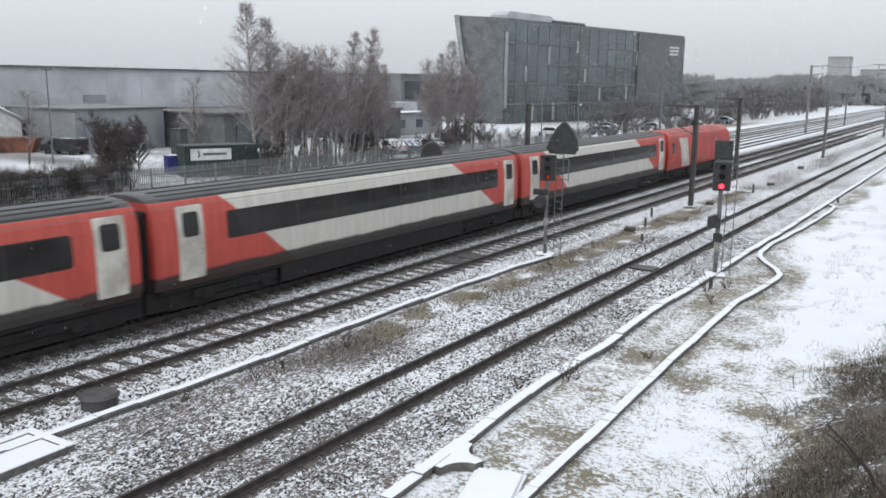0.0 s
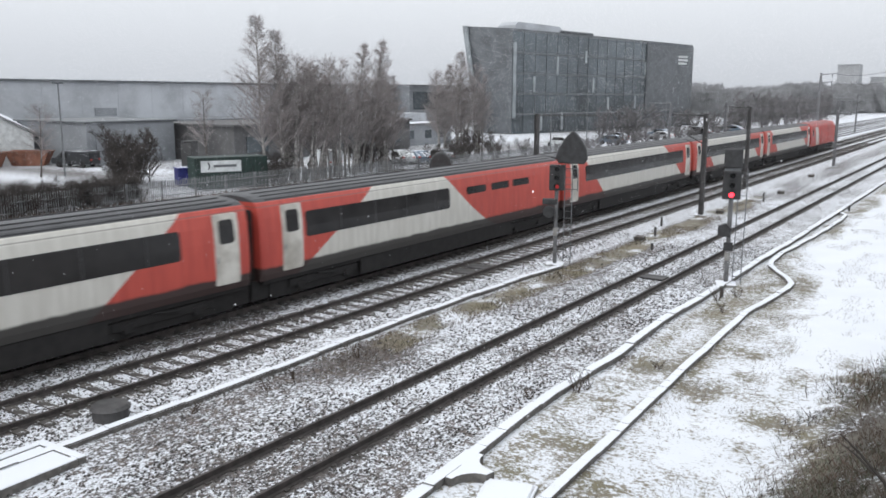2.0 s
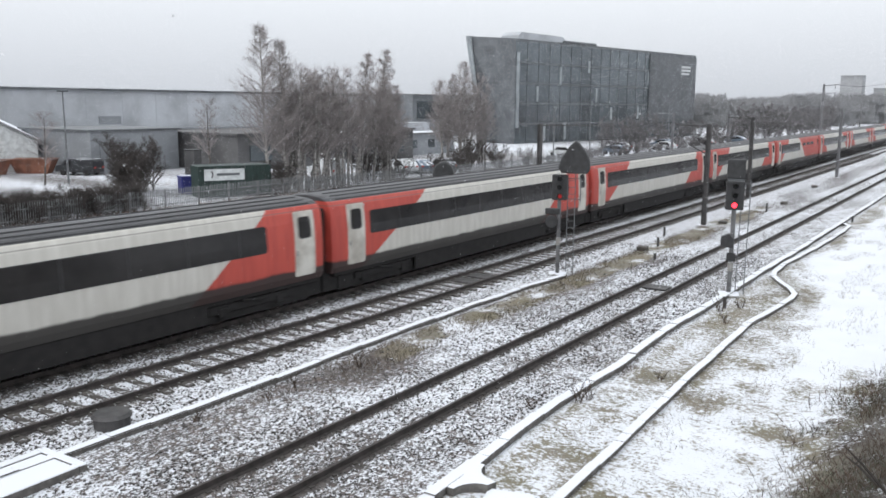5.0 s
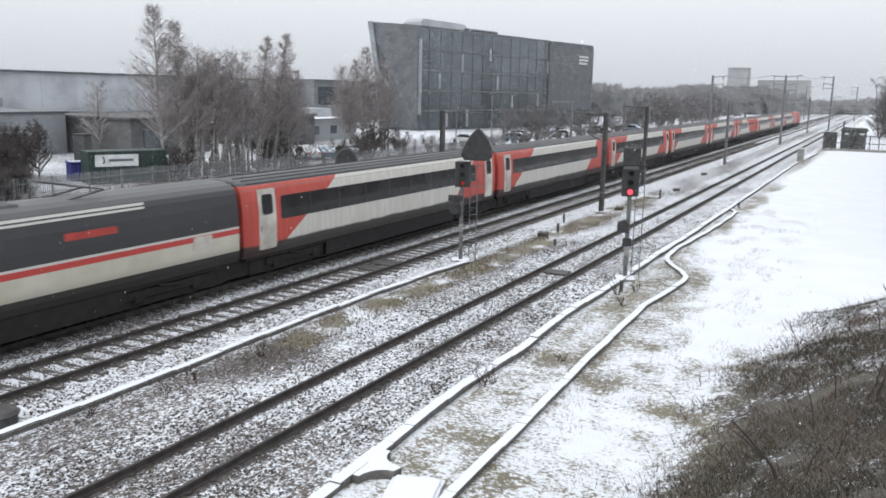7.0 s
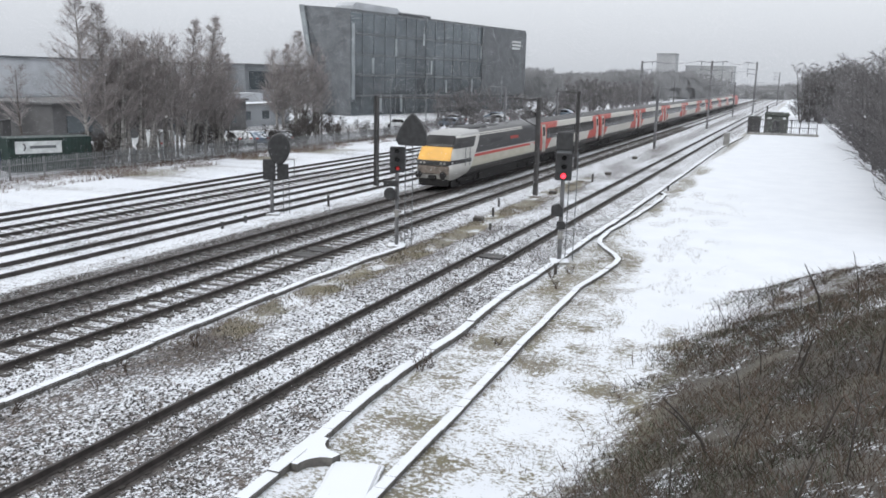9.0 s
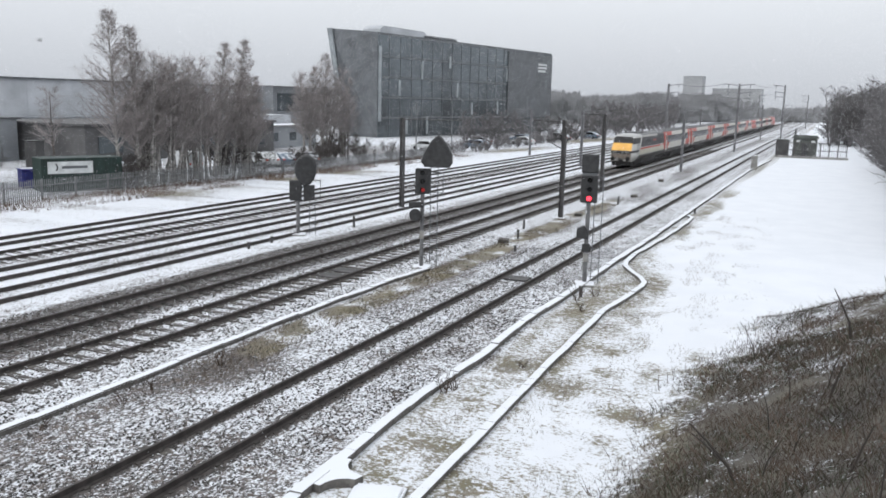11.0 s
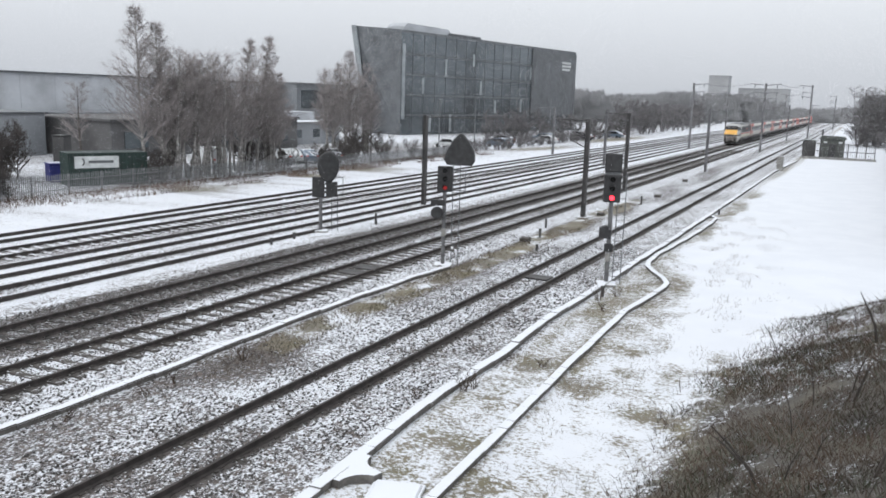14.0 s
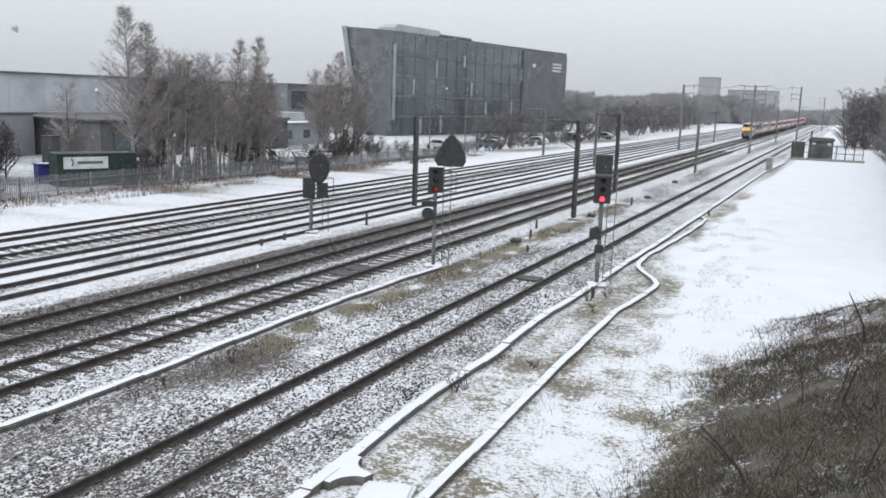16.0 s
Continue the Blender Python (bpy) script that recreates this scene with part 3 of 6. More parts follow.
def locomotive():
    """Streamlined electric locomotive; y runs from its raked nose (0) to its coupled end."""
    L = 19.3
    t = thing("electric_locomotive", "dark grey and cream electric locomotive with yellow nose", "locomotive")
    s = Nodes("grey_and_cream_loco_livery")
    x, y, z = s.xyz()
    a, b = s.noise(0.8), s.noise(22.0, 2.0)
    cream = s.mix(s.step(a, 0.3, 0.7), (0.50, 0.47, 0.37), (0.62, 0.59, 0.50))
    dark = s.mix(a, (0.022, 0.022, 0.025), (0.05, 0.05, 0.053))
    c = s.mix(s.math("GREATER_THAN", z, 1.98), cream, (0.52, 0.055, 0.045))
    c = s.mix(s.math("GREATER_THAN", z, 2.17), c, (0.60, 0.58, 0.54))
    c = s.mix(s.math("GREATER_THAN", z, 2.25), c, dark)
    ahead = s.math("LESS_THAN", y, 14.9)
    c = s.mix(s.math("MULTIPLY", s.math("GREATER_THAN", z, 3.40), ahead), c, (0.60, 0.58, 0.54))
    c = s.mix(s.math("GREATER_THAN", z, 3.47), c, dark)
    c = s.mix(s.math("MULTIPLY", s.math("GREATER_THAN", z, 3.52), ahead), c, (0.60, 0.58, 0.54))
    c = s.mix(s.math("GREATER_THAN", z, 3.60), c, s.mix(a, (0.05, 0.05, 0.053), (0.10, 0.10, 0.105)))
    # pale cab block with a slanting edge behind the door
    cabend = s.math("ADD", 3.95, s.math("MULTIPLY", s.math("SUBTRACT", z, 2.0), 0.85))
    cab = s.math("LESS_THAN", y, cabend)
    white = s.mix(s.step(a, 0.3, 0.7), (0.58, 0.57, 0.54), (0.70, 0.69, 0.66))
    cabc = s.mix(s.math("GREATER_THAN", z, 3.52), white, (0.42, 0.42, 0.42))
    win = s.math("MULTIPLY", s.math("GREATER_THAN", z, 2.72), s.math("MULTIPLY", s.math("LESS_THAN", z, 3.4), s.math("LESS_THAN", y, s.math("SUBTRACT", cabend, 0.7))))
    cabc = s.mix(win, cabc, (0.02, 0.02, 0.022))
    skirt = s.math("MULTIPLY", s.math("GREATER_THAN", z, 1.72), s.math("MULTIPLY", s.math("LESS_THAN", z, 1.98), s.math("LESS_THAN", y, 3.4)))
    cabc = s.mix(skirt, cabc, (0.03, 0.03, 0.032))
    c = s.mix(cab, c, cabc)
    # sooty lower side, fading upwards
    darkening = s.step(s.math("ADD", s.math("SUBTRACT", 1.5, z), s.math("MULTIPLY", a, 0.5)), 0.1, 0.8)
    c = s.mix(s.math("MULTIPLY", darkening, 0.6), c, (0.06, 0.05, 0.04))
    edge = s.math("SUBTRACT", 1.34, s.math("MULTIPLY", s.math("MAXIMUM", s.math("SUBTRACT", 3.4, y), 0.0), 0.55))
    c = s.mix(s.math("LESS_THAN", z, edge), c, (0.024, 0.022, 0.02))
    c = s.mix(s.math("MULTIPLY", b, 0.12), c, (0.12, 0.11, 0.10))
    paint = s.end(c, s.math("ADD", 0.36, s.math("MULTIPLY", a, 0.2)))
    ys = [2.2, 2.6, 3.4, 4.2, 5, 7, 9, 11, 13, 15, 17, L - 0.3, L - 0.06, L]
    secs = [ring(q, sx=1 - 0.04 * (q > L - 0.05), sz=1.0) for q in ys]
    v, f = loft(secs)
    part("body", mesh_of("body", v, f, paint), t)
    # nose: straight side rising to a raked windscreen, yellow below it
    st = [(0.0, 0.86, 2.02, 0.75), (0.10, 0.91, 2.15, 0.70), (0.42, 0.95, 2.62, 0.70), (0.72, 0.965, 3.02, 0.72), (1.30, 0.985, 3.54, 0.76), (1.65, 0.99, 3.78, 0.80), (2.2, 1.0, 3.89, 0.93)]
    shell = loft_cab("nose", paint, st)
    part("nose", shell, t)
    # yellow panel, dark band, windscreen and side screens lie on the nose
    prof = [(q, top) for q, _, top, _ in st]

    def nose_y(zz):
        for (y0, t0), (y1, t1) in zip(prof[:-1], prof[1:]):
            if t0 <= zz <= t1:
                return y0 + (y1 - y0) * (zz - t0) / (t1 - t0)
        return 0.0

    def slab(name, mat, z0, z1, w0, w1, proud):
        n = 5
        secs = []
        for k in range(n + 1):
            zz = z0 + (z1 - z0) * k / n
            w = w0 + (w1 - w0) * k / n
            q = nose_y(zz) - proud
            bow = 0.10
            secs.append([(w * u, q + bow * u * u, zz) for u in (-1, -0.6, -0.2, 0.2, 0.6, 1)] + [(w * u, q + 0.22 + bow * u * u, zz - 0.05) for u in (1, 0.6, 0.2, -0.2, -0.6, -1)])
        v, f = loft(secs)
        return mesh_of(name, v, f, mat)
    part("warning_panel", slab("warning_panel", M["yellow"], 1.98, 2.82, 1.17, 1.10, 0.05), t, "bright yellow warning panel")
    part("windscreen", slab("windscreen", M["glass"], 2.86, 3.55, 1.12, 0.98, 0.055), t, "dark raked windscreen")
    bm = bmesh.new()
    box(bm, (-1.16, -0.10, 1.66), (1.16, 0.06, 1.95), 0.03)
    part("light_band", done("light_band", bm, M["black"]), t, "black band with lamps round the nose")
    lens = surface("lamp_glass", (0.35, 0.34, 0.32), 0.15, 0, 0.1)
    for sx in (-0.85, -0.6, 0.6, 0.85):
        part("lamp", rods("lamp", lens, ((sx, -0.12, 1.81), (sx, -0.09, 1.81), 0.085), sides=12), t)
    bm = bmesh.new()
    box(bm, (-1.14, -0.06, 1.05), (1.14, 0.3, 1.64), 0.06)
    part("front_apron", done("front_apron", bm, surface("grimy_apron_paint", (0.20, 0.165, 0.14), 0.7, 0, 0.5, 2.5, 20, 0.1)), t, "dirty cream front apron")
    bm = bmesh.new()
    box(bm, (-1.05, -0.02, 0.28), (1.05, 0.25, 0.8), 0.05)
    box(bm, (-0.25, -0.3, 0.75), (0.25, 0.1, 1.0), 0.03)
    part("coupler", done("coupler", bm, M["under"]), t, "sooty coupler and snowplough")
    for sx in (-0.87, 0.87):
        bm = bmesh.new()
        rod(bm, (sx, 0.05, 1.05), (sx, -0.38, 1.05), 0.09)
        rod(bm, (sx, -0.36, 1.05), (sx, -0.44, 1.05), 0.24, 0.24, 14)
        part("buffer", done("buffer", bm, M["under"]), t)
    for sgn in (-1, 1):
        part("handrail", rods("handrail", M["steel"], ((sgn * 1.42, 3.0, 1.5), (sgn * 1.42, 3.0, 2.75), 0.022), ((sgn * 1.42, 2.2, 1.5), (sgn * 1.42, 2.2, 2.75), 0.022)), t)
        part("nameplate", on_side(rounded(11.8, 13.7, 2.78, 3.0, 0.03), 0.014, "nameplate", M["redline"], sgn), t, "red nameplate without readable letters")
        for k in range(7):
            part("grille", on_side(rounded(7.0 + k * 0.42, 7.34 + k * 0.42, 2.75, 3.05, 0.04), 0.012, "grille", M["roof"], sgn), t)
        part("air_duct", on_side(rounded(16.9, 17.8, 1.7, 2.15, 0.05), 0.02, "air_duct", M["cream"], sgn), t)
    running_gear(t, L, 77, False)
    bm = bmesh.new()
    box(bm, (-0.75, 4.6, 3.72), (0.75, 8.0, 3.98), 0.10)
    box(bm, (-0.65, 9.2, 3.72), (0.65, 11.0, 3.92), 0.08)
    part("roof_pod", done("roof_pod", bm, M["roof"]), t, "grey roof equipment cover")
    bm = bmesh.new()
    for s2 in (-0.5, 0.5):
        rod(bm, (s2, 12.2, 3.78), (s2, 14.0, 4.05), 0.03)
        rod(bm, (s2, 14.0, 4.05), (s2 * 0.8, 12.4, 4.35), 0.025)
    rod(bm, (-0.8, 12.4, 4.36), (0.8, 12.4, 4.36), 0.03)
    part("pantograph", done("pantograph", bm, M["mast"]), t, "folded pantograph")
    return t


def driving_van():
    """Leading van: plain red flanks, raked nose at the far end."""
    L = 18.8
    t = thing("driving_van", "red driving van trailer at the head of the train", "railway van")
    red = surface("red_van_paint", (0.53, 0.055, 0.04), 0.4, 0, 0.2, 0.8, 25, 0.03)
    ys = [0, 0.05] + list(np.linspace(0.5, 16.4, 12))
    secs = [ring(q) for q in ys]
    for y, sx, top, low in ((17.2, 0.99, 3.6, 0.85), (17.9, 0.96, 3.0, 0.75), (18.5, 0.92, 2.3, 0.7), (18.8, 0.86, 2.0, 0.75)):
        secs.append([(x * sx, y, low + (z - 0.93) / (HALF[-1][1] - 0.93) * (top - low)) for x, _, z in ring(0)])
    v, f = loft(secs)
    part("body", mesh_of("body", v, f, red), t)
    for sgn in (-1, 1):
        for y in (6.4, 11.5):
            part("shutter", on_side(rounded(y, y + 2.2, 1.0, 3.2, 0.06), 0.016, "shutter", red, sgn), t)
        part("window", on_side(rounded(1.0, 1.6, 2.2, 3.0, 0.08), 0.014, "window", M["glass"], sgn), t)
        part("flash", on_side([(3.6, 1.0), (5.4, 1.0), (4.6, 3.3), (2.6, 3.3)], 0.012, "flash", M["cream"], sgn), t, "pale livery flash")
    running_gear(t, L - 1.2, 5)
    roof_parts(t, 15)
    return t


ahead_coach, rear_coach = coach("railway_coach", False, 10, 0.5, 0.85), coach("railway_coach", False, 11)
COACHES = [ahead_coach, copy_thing(ahead_coach, pose(0, 0, 0)), copy_thing(ahead_coach, pose(0, 0, 0)), coach("kitchen_coach", True, 31, 1.0), rear_coach]
COACHES += [copy_thing(rear_coach, pose(0, 0, 0)) for k in range(4)]
VAN, LOCO = driving_van(), locomotive()

# place of the joint behind the driving van, along the line
JOINT = [(0, 62.3), (0.5, 75.0), (1.0, 87.6), (1.5, 100.3), (2.0, 113.0), (2.5, 125.6), (3.0, 138.0), (3.5, 150.3), (4.0, 162.5), (4.5, 174.7),
         (5.0, 186.7), (5.5, 198.7), (6.0, 210.6), (6.5, 222.5), (7.0, 234.1), (7.5, 245.5), (8.0, 256.8), (8.5, 268.4), (9.0, 280.0), (9.5, 291.6),
         (10.0, 303.2), (10.5, 314.8), (11.0, 326.4), (11.5, 338.0), (12.0, 349.5), (12.5, 361.0), (13.0, 372.4), (13.5, 384.0), (14.0, 395.5),
         (14.5, 407.0), (15.0, 418.5), (15.5, 429.5), (16.0, 440.5)]


def motions():
    walk(VAN, [(t, pose(TRACK_C, s + 0.25, RAIL)) for t, s in JOINT])
    for k, c in enumerate(COACHES):
        turned = k < 3
        walk(c, [(t, pose(TRACK_C, s - PITCH * (k + 1) + 0.25 + COACH * turned, RAIL, 0, 0, 180 * turned)) for t, s in JOINT])
    walk(LOCO, [(t, pose(TRACK_C, s - PITCH * 9 - 19.27, RAIL)) for t, s in JOINT])
    for ob, drift, fall in SNOWFALL:
        walk(ob, [(t, pose(drift * t, -0.2 * t, -fall * t)) for t in (0, 4, 8, 12, 16)])


# ---------- signals ----------
GLOW = Nodes("lit_red_lamp")
GLOW.p.inputs["Emission Color"].default_value = (1.0, 0.03, 0.05, 1)
GLOW.p.inputs["Emission Strength"].default_value = 3.0
M["glow"] = GLOW.end((0.6, 0.02, 0.02), 0.3)
DIM = Nodes("dim_red_lamp")
DIM.p.inputs["Emission Color"].default_value = (1.0, 0.05, 0.05, 1)
DIM.p.inputs["Emission Strength"].default_value = 0.12
M["dim"] = DIM.end((0.4, 0.02, 0.02), 0.3)
M["lens"] = surface("unlit_lens", (0.015, 0.016, 0.018), 0.2, 0, 0.2)


def disc(bm, c, n, r, depth, sides=16):
    c, n = Vector(c), Vector(n).normalized()
    rod(bm, c, c + n * depth, r, r, sides)


def signal_head(t, w, h, z0, aspects, lit, mat, plate=0.06):
    """A back plate with hooded lenses; it looks down the -y side."""
    bm = bmesh.new()
    box(bm, (-w / 2, -0.12, z0), (w / 2, 0.12, z0 + h), 0.03)
    head = part("signal_head", done("signal_head", bm, mat), t, "black signal head")
    for k in range(aspects):
        z = z0 + h * (k + 0.5) / aspects
        bm = bmesh.new()
        disc(bm, (0, -0.125, z), (0, -1, 0), 0.10, 0.02)
        part("lens", done("lens", bm, M["glow"] if k == lit else M["lens"]), head, "glowing red lens" if k == lit else "")
        bm = bmesh.new()
        for a in range(-100, 101, 20):
            c, s = math.sin(radians(a)), math.cos(radians(a))
            c2, s2 = math.sin(radians(a + 20)), math.cos(radians(a + 20))
            if a < 100:
                q = [bm.verts.new(p) for p in ((0.125 * c, -0.12, z + 0.125 * s), (0.125 * c2, -0.12, z + 0.125 * s2), (0.125 * c2, -0.36, z + 0.125 * s2), (0.125 * c, -0.36, z + 0.125 * s))]
                bm.faces.new(q)
        bmesh.ops.solidify(bm, geom=bm.faces[:], thickness=0.008)
        part("hood", done("hood", bm, M["black"]), head)
    return head


def ladder(t, x, y, z0, z1, lean, mat):
    bm = bmesh.new()
    for s in (-0.16, 0.16):
        rod(bm, (x + s, y + lean, z0), (x + s, y, z1), 0.02, None, 6)
    z = z0 + 0.3
    while z < z1:
        f = (z - z0) / (z1 - z0)
        rod(bm, (x - 0.16, y + lean * (1 - f), z), (x + 0.16, y + lean * (1 - f), z), 0.012, None, 6)
        z += 0.3
    part("ladder", done("ladder", bm, mat), t, "thin galvanised ladder")


def base_block(t):
    part("base", boxes("base", M["concrete"], ((-0.4, -0.4, -0.15), (0.4, 0.4, 0.10)), bevel=0.03), t, "concrete base")


def near_signal():
    t = thing("colour_light_signal", "tall colour light signal showing red beside the near track", "railway signal", (-8.85, 33.3, 0), 18, "signals")
    base_block(t)
    part("post", rods("post", M["post"], ((0, 0, 0), (0, 0, 3.6), 0.09)), t)
    signal_head(t, 0.68, 1.12, 3.45, 3, 0, M["black"])
    bm = bmesh.new()
    box(bm, (-0.34, -0.07, 4.68), (0.34, 0.12, 5.42), 0.03)
    part("indicator", done("indicator", bm, M["black"]), t, "dark route indicator box")
    part("bracket", boxes("bracket", M["steel"], ((-0.3, 0.0, 4.57), (0.3, 0.1, 4.68))), t)
    bm = bmesh.new()
    q = [(-0.42, 2.0), (0.05, 1.95), (0.05, 2.3), (-0.12, 2.5), (-0.42, 2.38)]
    v, f = loft([[(a, yy, b) for a, b in q] for yy in (-0.2, 0.1)])
    bm.free()
    part("position_light", mesh_of("position_light", v, f, M["black"]), t, "small black position light")
    part("number_plate", boxes("number_plate", M["black"], ((-0.18, -0.12, 1.42), (0.16, -0.09, 1.75)), bevel=0.01), t, "dark plate without readable letters")
    part("collar", rods("collar", M["concrete"], ((0, 0, 1.0), (0, 0, 1.35), 0.11)), t)
    ladder(t, 0.42, 0.1, 0.0, 4.6, 0.25, M["steel"])


def theatre(t, at, w, h, mat):
    """A hooded, rounded triangular head seen against the sky."""
    x, y, z = at
    prof = [(-0.5, 0.02), (0.5, 0.0), (0.62, 0.16), (0.57, 0.48), (0.38, 0.78), (0.16, 1.0), (0.04, 1.07), (-0.1, 1.0), (-0.26, 0.86), (-0.5, 0.52), (-0.64, 0.2)]
    v, f = loft([[(x + a * w * s, y + d, z + h * (b * s + 0.5 * (1 - s))) for a, b in prof] for d, s in ((-0.25, 0.93), (-0.18, 1.0), (0.2, 1.0), (0.28, 0.9))])
    part("route_indicator", mesh_of("route_indicator", v, f, mat), t, "black rounded route indicator")


def middle_signal():
    t = thing("colour_light_signal", "signal with hooded indicator between the running lines", "railway signal", (-16.25, 32.9, 0), 22, "signals")
    base_block(t)
    part("post", rods("post", M["post"], ((0, 0, 0), (0, 0, 3.7), 0.085)), t)
    signal_head(t, 0.66, 1.12, 3.35, 3, -1, M["black"])
    bm = bmesh.new()
    disc(bm, (0.03, -0.13, 3.53), (0, -1, 0), 0.085, 0.025)
    part("lens", done("lens", bm, M["dim"]), t, "dim red lens seen aslant")
    theatre(t, (0.62, 0.0, 4.53), 1.1, 1.32, M["black"])
    bm = bmesh.new()
    box(bm, (-0.60, -0.1, 2.72), (0.05, 0.1, 2.98), 0.02)
    part("arm", done("arm", bm, M["black"]), t)
    bm = bmesh.new()
    disc(bm, (-0.30, -0.15, 2.42), (0, -1, 0), 0.27, 0.1, 18)
    disc(bm, (-0.30, 0.1, 2.42), (0, -1, 0), 0.2, 0.3, 18)
    part("position_light", done("position_light", bm, M["black"]), t, "round black position light")
    part("plate", boxes("plate", M["concrete"], ((-0.1, -0.11, 1.35), (0.1, -0.09, 1.7))), t)
    ladder(t, 0.5, 0.15, 0.0, 4.9, 0.2, M["steel"])
    part("guard_rail", rods("guard_rail", M["steel"], ((0.34, 0.1, 4.3), (0.9, 0.1, 4.3), 0.02), ((0.9, 0.1, 3.3), (0.9, 0.1, 4.3), 0.02), ((0.34, 0.1, 3.4), (0.9, 0.1, 3.4), 0.02)), t)


def yard_signal():
    t = thing("colour_light_signal", "backlit oval-headed signal at the edge of the yard", "railway signal", (-26.0, 37.4, 0), 30, "signals")
    base_block(t)
    part("post", rods("post", M["post"], ((0, 0, 0), (0, 0, 2.3), 0.10)), t)
    prof = [(1.16 * 0.5 * math.cos(a) * (1 + 0.12 * math.sin(a)), 0.84 * math.sin(a)) for a in np.linspace(0, 2 * math.pi, 20)[:-1]]
    v, f = loft([[(0.42 + a * s, d, 3.55 + b * s) for a, b in prof] for d, s in ((-0.22, 0.9), (-0.15, 1), (0.15, 1), (0.22, 0.9))])
    part("route_indicator", mesh_of("route_indicator", v, f, M["black"]), t, "black oval route indicator")
    part("signal_head", boxes("signal_head", M["black"], ((-0.45, -0.14, 1.9), (0.2, 0.14, 3.0)), bevel=0.03), t)
    part("junction_box", boxes("junction_box", M["black"], ((0.3, -0.12, 1.95), (0.9, 0.12, 2.75)), bevel=0.02), t)
    part("bracket", rods("bracket", M["steel"], ((0, 0, 2.3), (0.5, 0, 2.95), 0.04), ((0.2, 0.1, 3.0), (1.2, 0.1, 3.0), 0.02), ((1.2, 0.1, 2.0), (1.2, 0.1, 3.0), 0.02), ((0.5, 0.1, 2.0), (1.2, 0.1, 2.0), 0.02)), t)
    ladder(t, 0.75, 0.0, 0.0, 2.0, 0.4, M["steel"])


near_signal()
middle_signal()
yard_signal()


# ---------- overhead line masts ----------
def mast(x, y, h, arm, label="dark steel overhead line mast"):
    """An H-section mast with a boom; arm is the boom's reach along x."""
    # beyond 90 m the steel colour has haze mixed in
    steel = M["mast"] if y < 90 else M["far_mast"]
    t = thing("overhead_line_mast", label, "railway mast", (x, y, 0), 0, "overhead line masts")
    bm = bmesh.new()
    box(bm, (-0.14, -0.13, -0.1), (-0.115, 0.13, h), 0)
    box(bm, (0.115, -0.13, -0.1), (0.14, 0.13, h), 0)
    box(bm, (-0.115, -0.012, -0.1), (0.115, 0.012, h), 0)
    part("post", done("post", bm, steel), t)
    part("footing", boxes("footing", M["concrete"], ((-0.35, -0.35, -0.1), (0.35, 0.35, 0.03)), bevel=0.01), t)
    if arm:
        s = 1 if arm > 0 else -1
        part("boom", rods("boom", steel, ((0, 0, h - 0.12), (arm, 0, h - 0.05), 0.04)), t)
        if abs(arm) < 4:
            part("stay", rods("stay", steel, ((0, 0, h - 1.9), (s * 1.2, 0, h - 1.3), 0.035)), t)
    return t


def cross_mast(x, y, h, side):
    """A tall mast with short brackets and insulators."""
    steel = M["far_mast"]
    t = thing("overhead_line_mast", "tall mast with insulators and feeder brackets", "railway mast", (x, y, 0), 0, "overhead line masts")
    part("post", boxes("post", steel, ((-0.16, -0.16, -0.1), (0.16, 0.16, h))), t)
    for k, z in enumerate((h - 0.3, h - 1.6, h - 2.5)):
        for sgn in ((-1, 1) if side == 0 else (side,)):
            part("bracket", rods("bracket", steel, ((0, 0, z), (sgn * (2.4 - 0.5 * (k > 0)), 0, z + 0.25), 0.06)), t)
            part("insulator", rods("insulator", M["steel"], ((sgn * 1.7, 0, z + 0.1), (sgn * 1.7, 0, z - 0.4), 0.07)), t)
    part("bracket", rods("bracket", steel, ((0, 0, h - 4), (-side * 1.6 if side else 1.6, 0, h - 4), 0.05)), t)
    return t


mast(-15.75, 52.4, 6.35, -2.1)
mast(-26.8, 51.0, 6.2, 4.4)
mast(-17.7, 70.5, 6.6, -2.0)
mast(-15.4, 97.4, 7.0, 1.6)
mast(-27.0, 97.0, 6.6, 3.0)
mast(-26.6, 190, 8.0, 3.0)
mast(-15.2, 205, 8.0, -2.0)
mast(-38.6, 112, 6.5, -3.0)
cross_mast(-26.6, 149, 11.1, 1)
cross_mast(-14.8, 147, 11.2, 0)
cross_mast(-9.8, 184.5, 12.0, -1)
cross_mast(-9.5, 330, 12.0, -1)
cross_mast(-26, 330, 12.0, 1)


def wires():
    bm = bmesh.new()
    for (a, b) in (((-24.4, 149, 10.9), (-17.0, 147, 11.1)), ((-12.6, 147, 11.1), (-11.8, 184.5, 11.7)), ((-12.9, 147, 9.7), (-11.4, 184.5, 10.3)), ((-24.4, 149, 9.4), (-16.6, 147, 9.6))):
        a, b = Vector(a), Vector(b)
        n = 6
        pts = [a.lerp(b, k / n) - Vector((0, 0, 0.35 * math.sin(math.pi * k / n))) for k in range(n + 1)]
        for p, q in zip(pts[:-1], pts[1:]):
            rod(bm, p, q, 0.025, None, 5)
    tagged(new("overhead_wire", done("overhead_wire", bm, M["mast"])), "thin sagging overhead feeder wires", "wire", kind="structure")


wires()


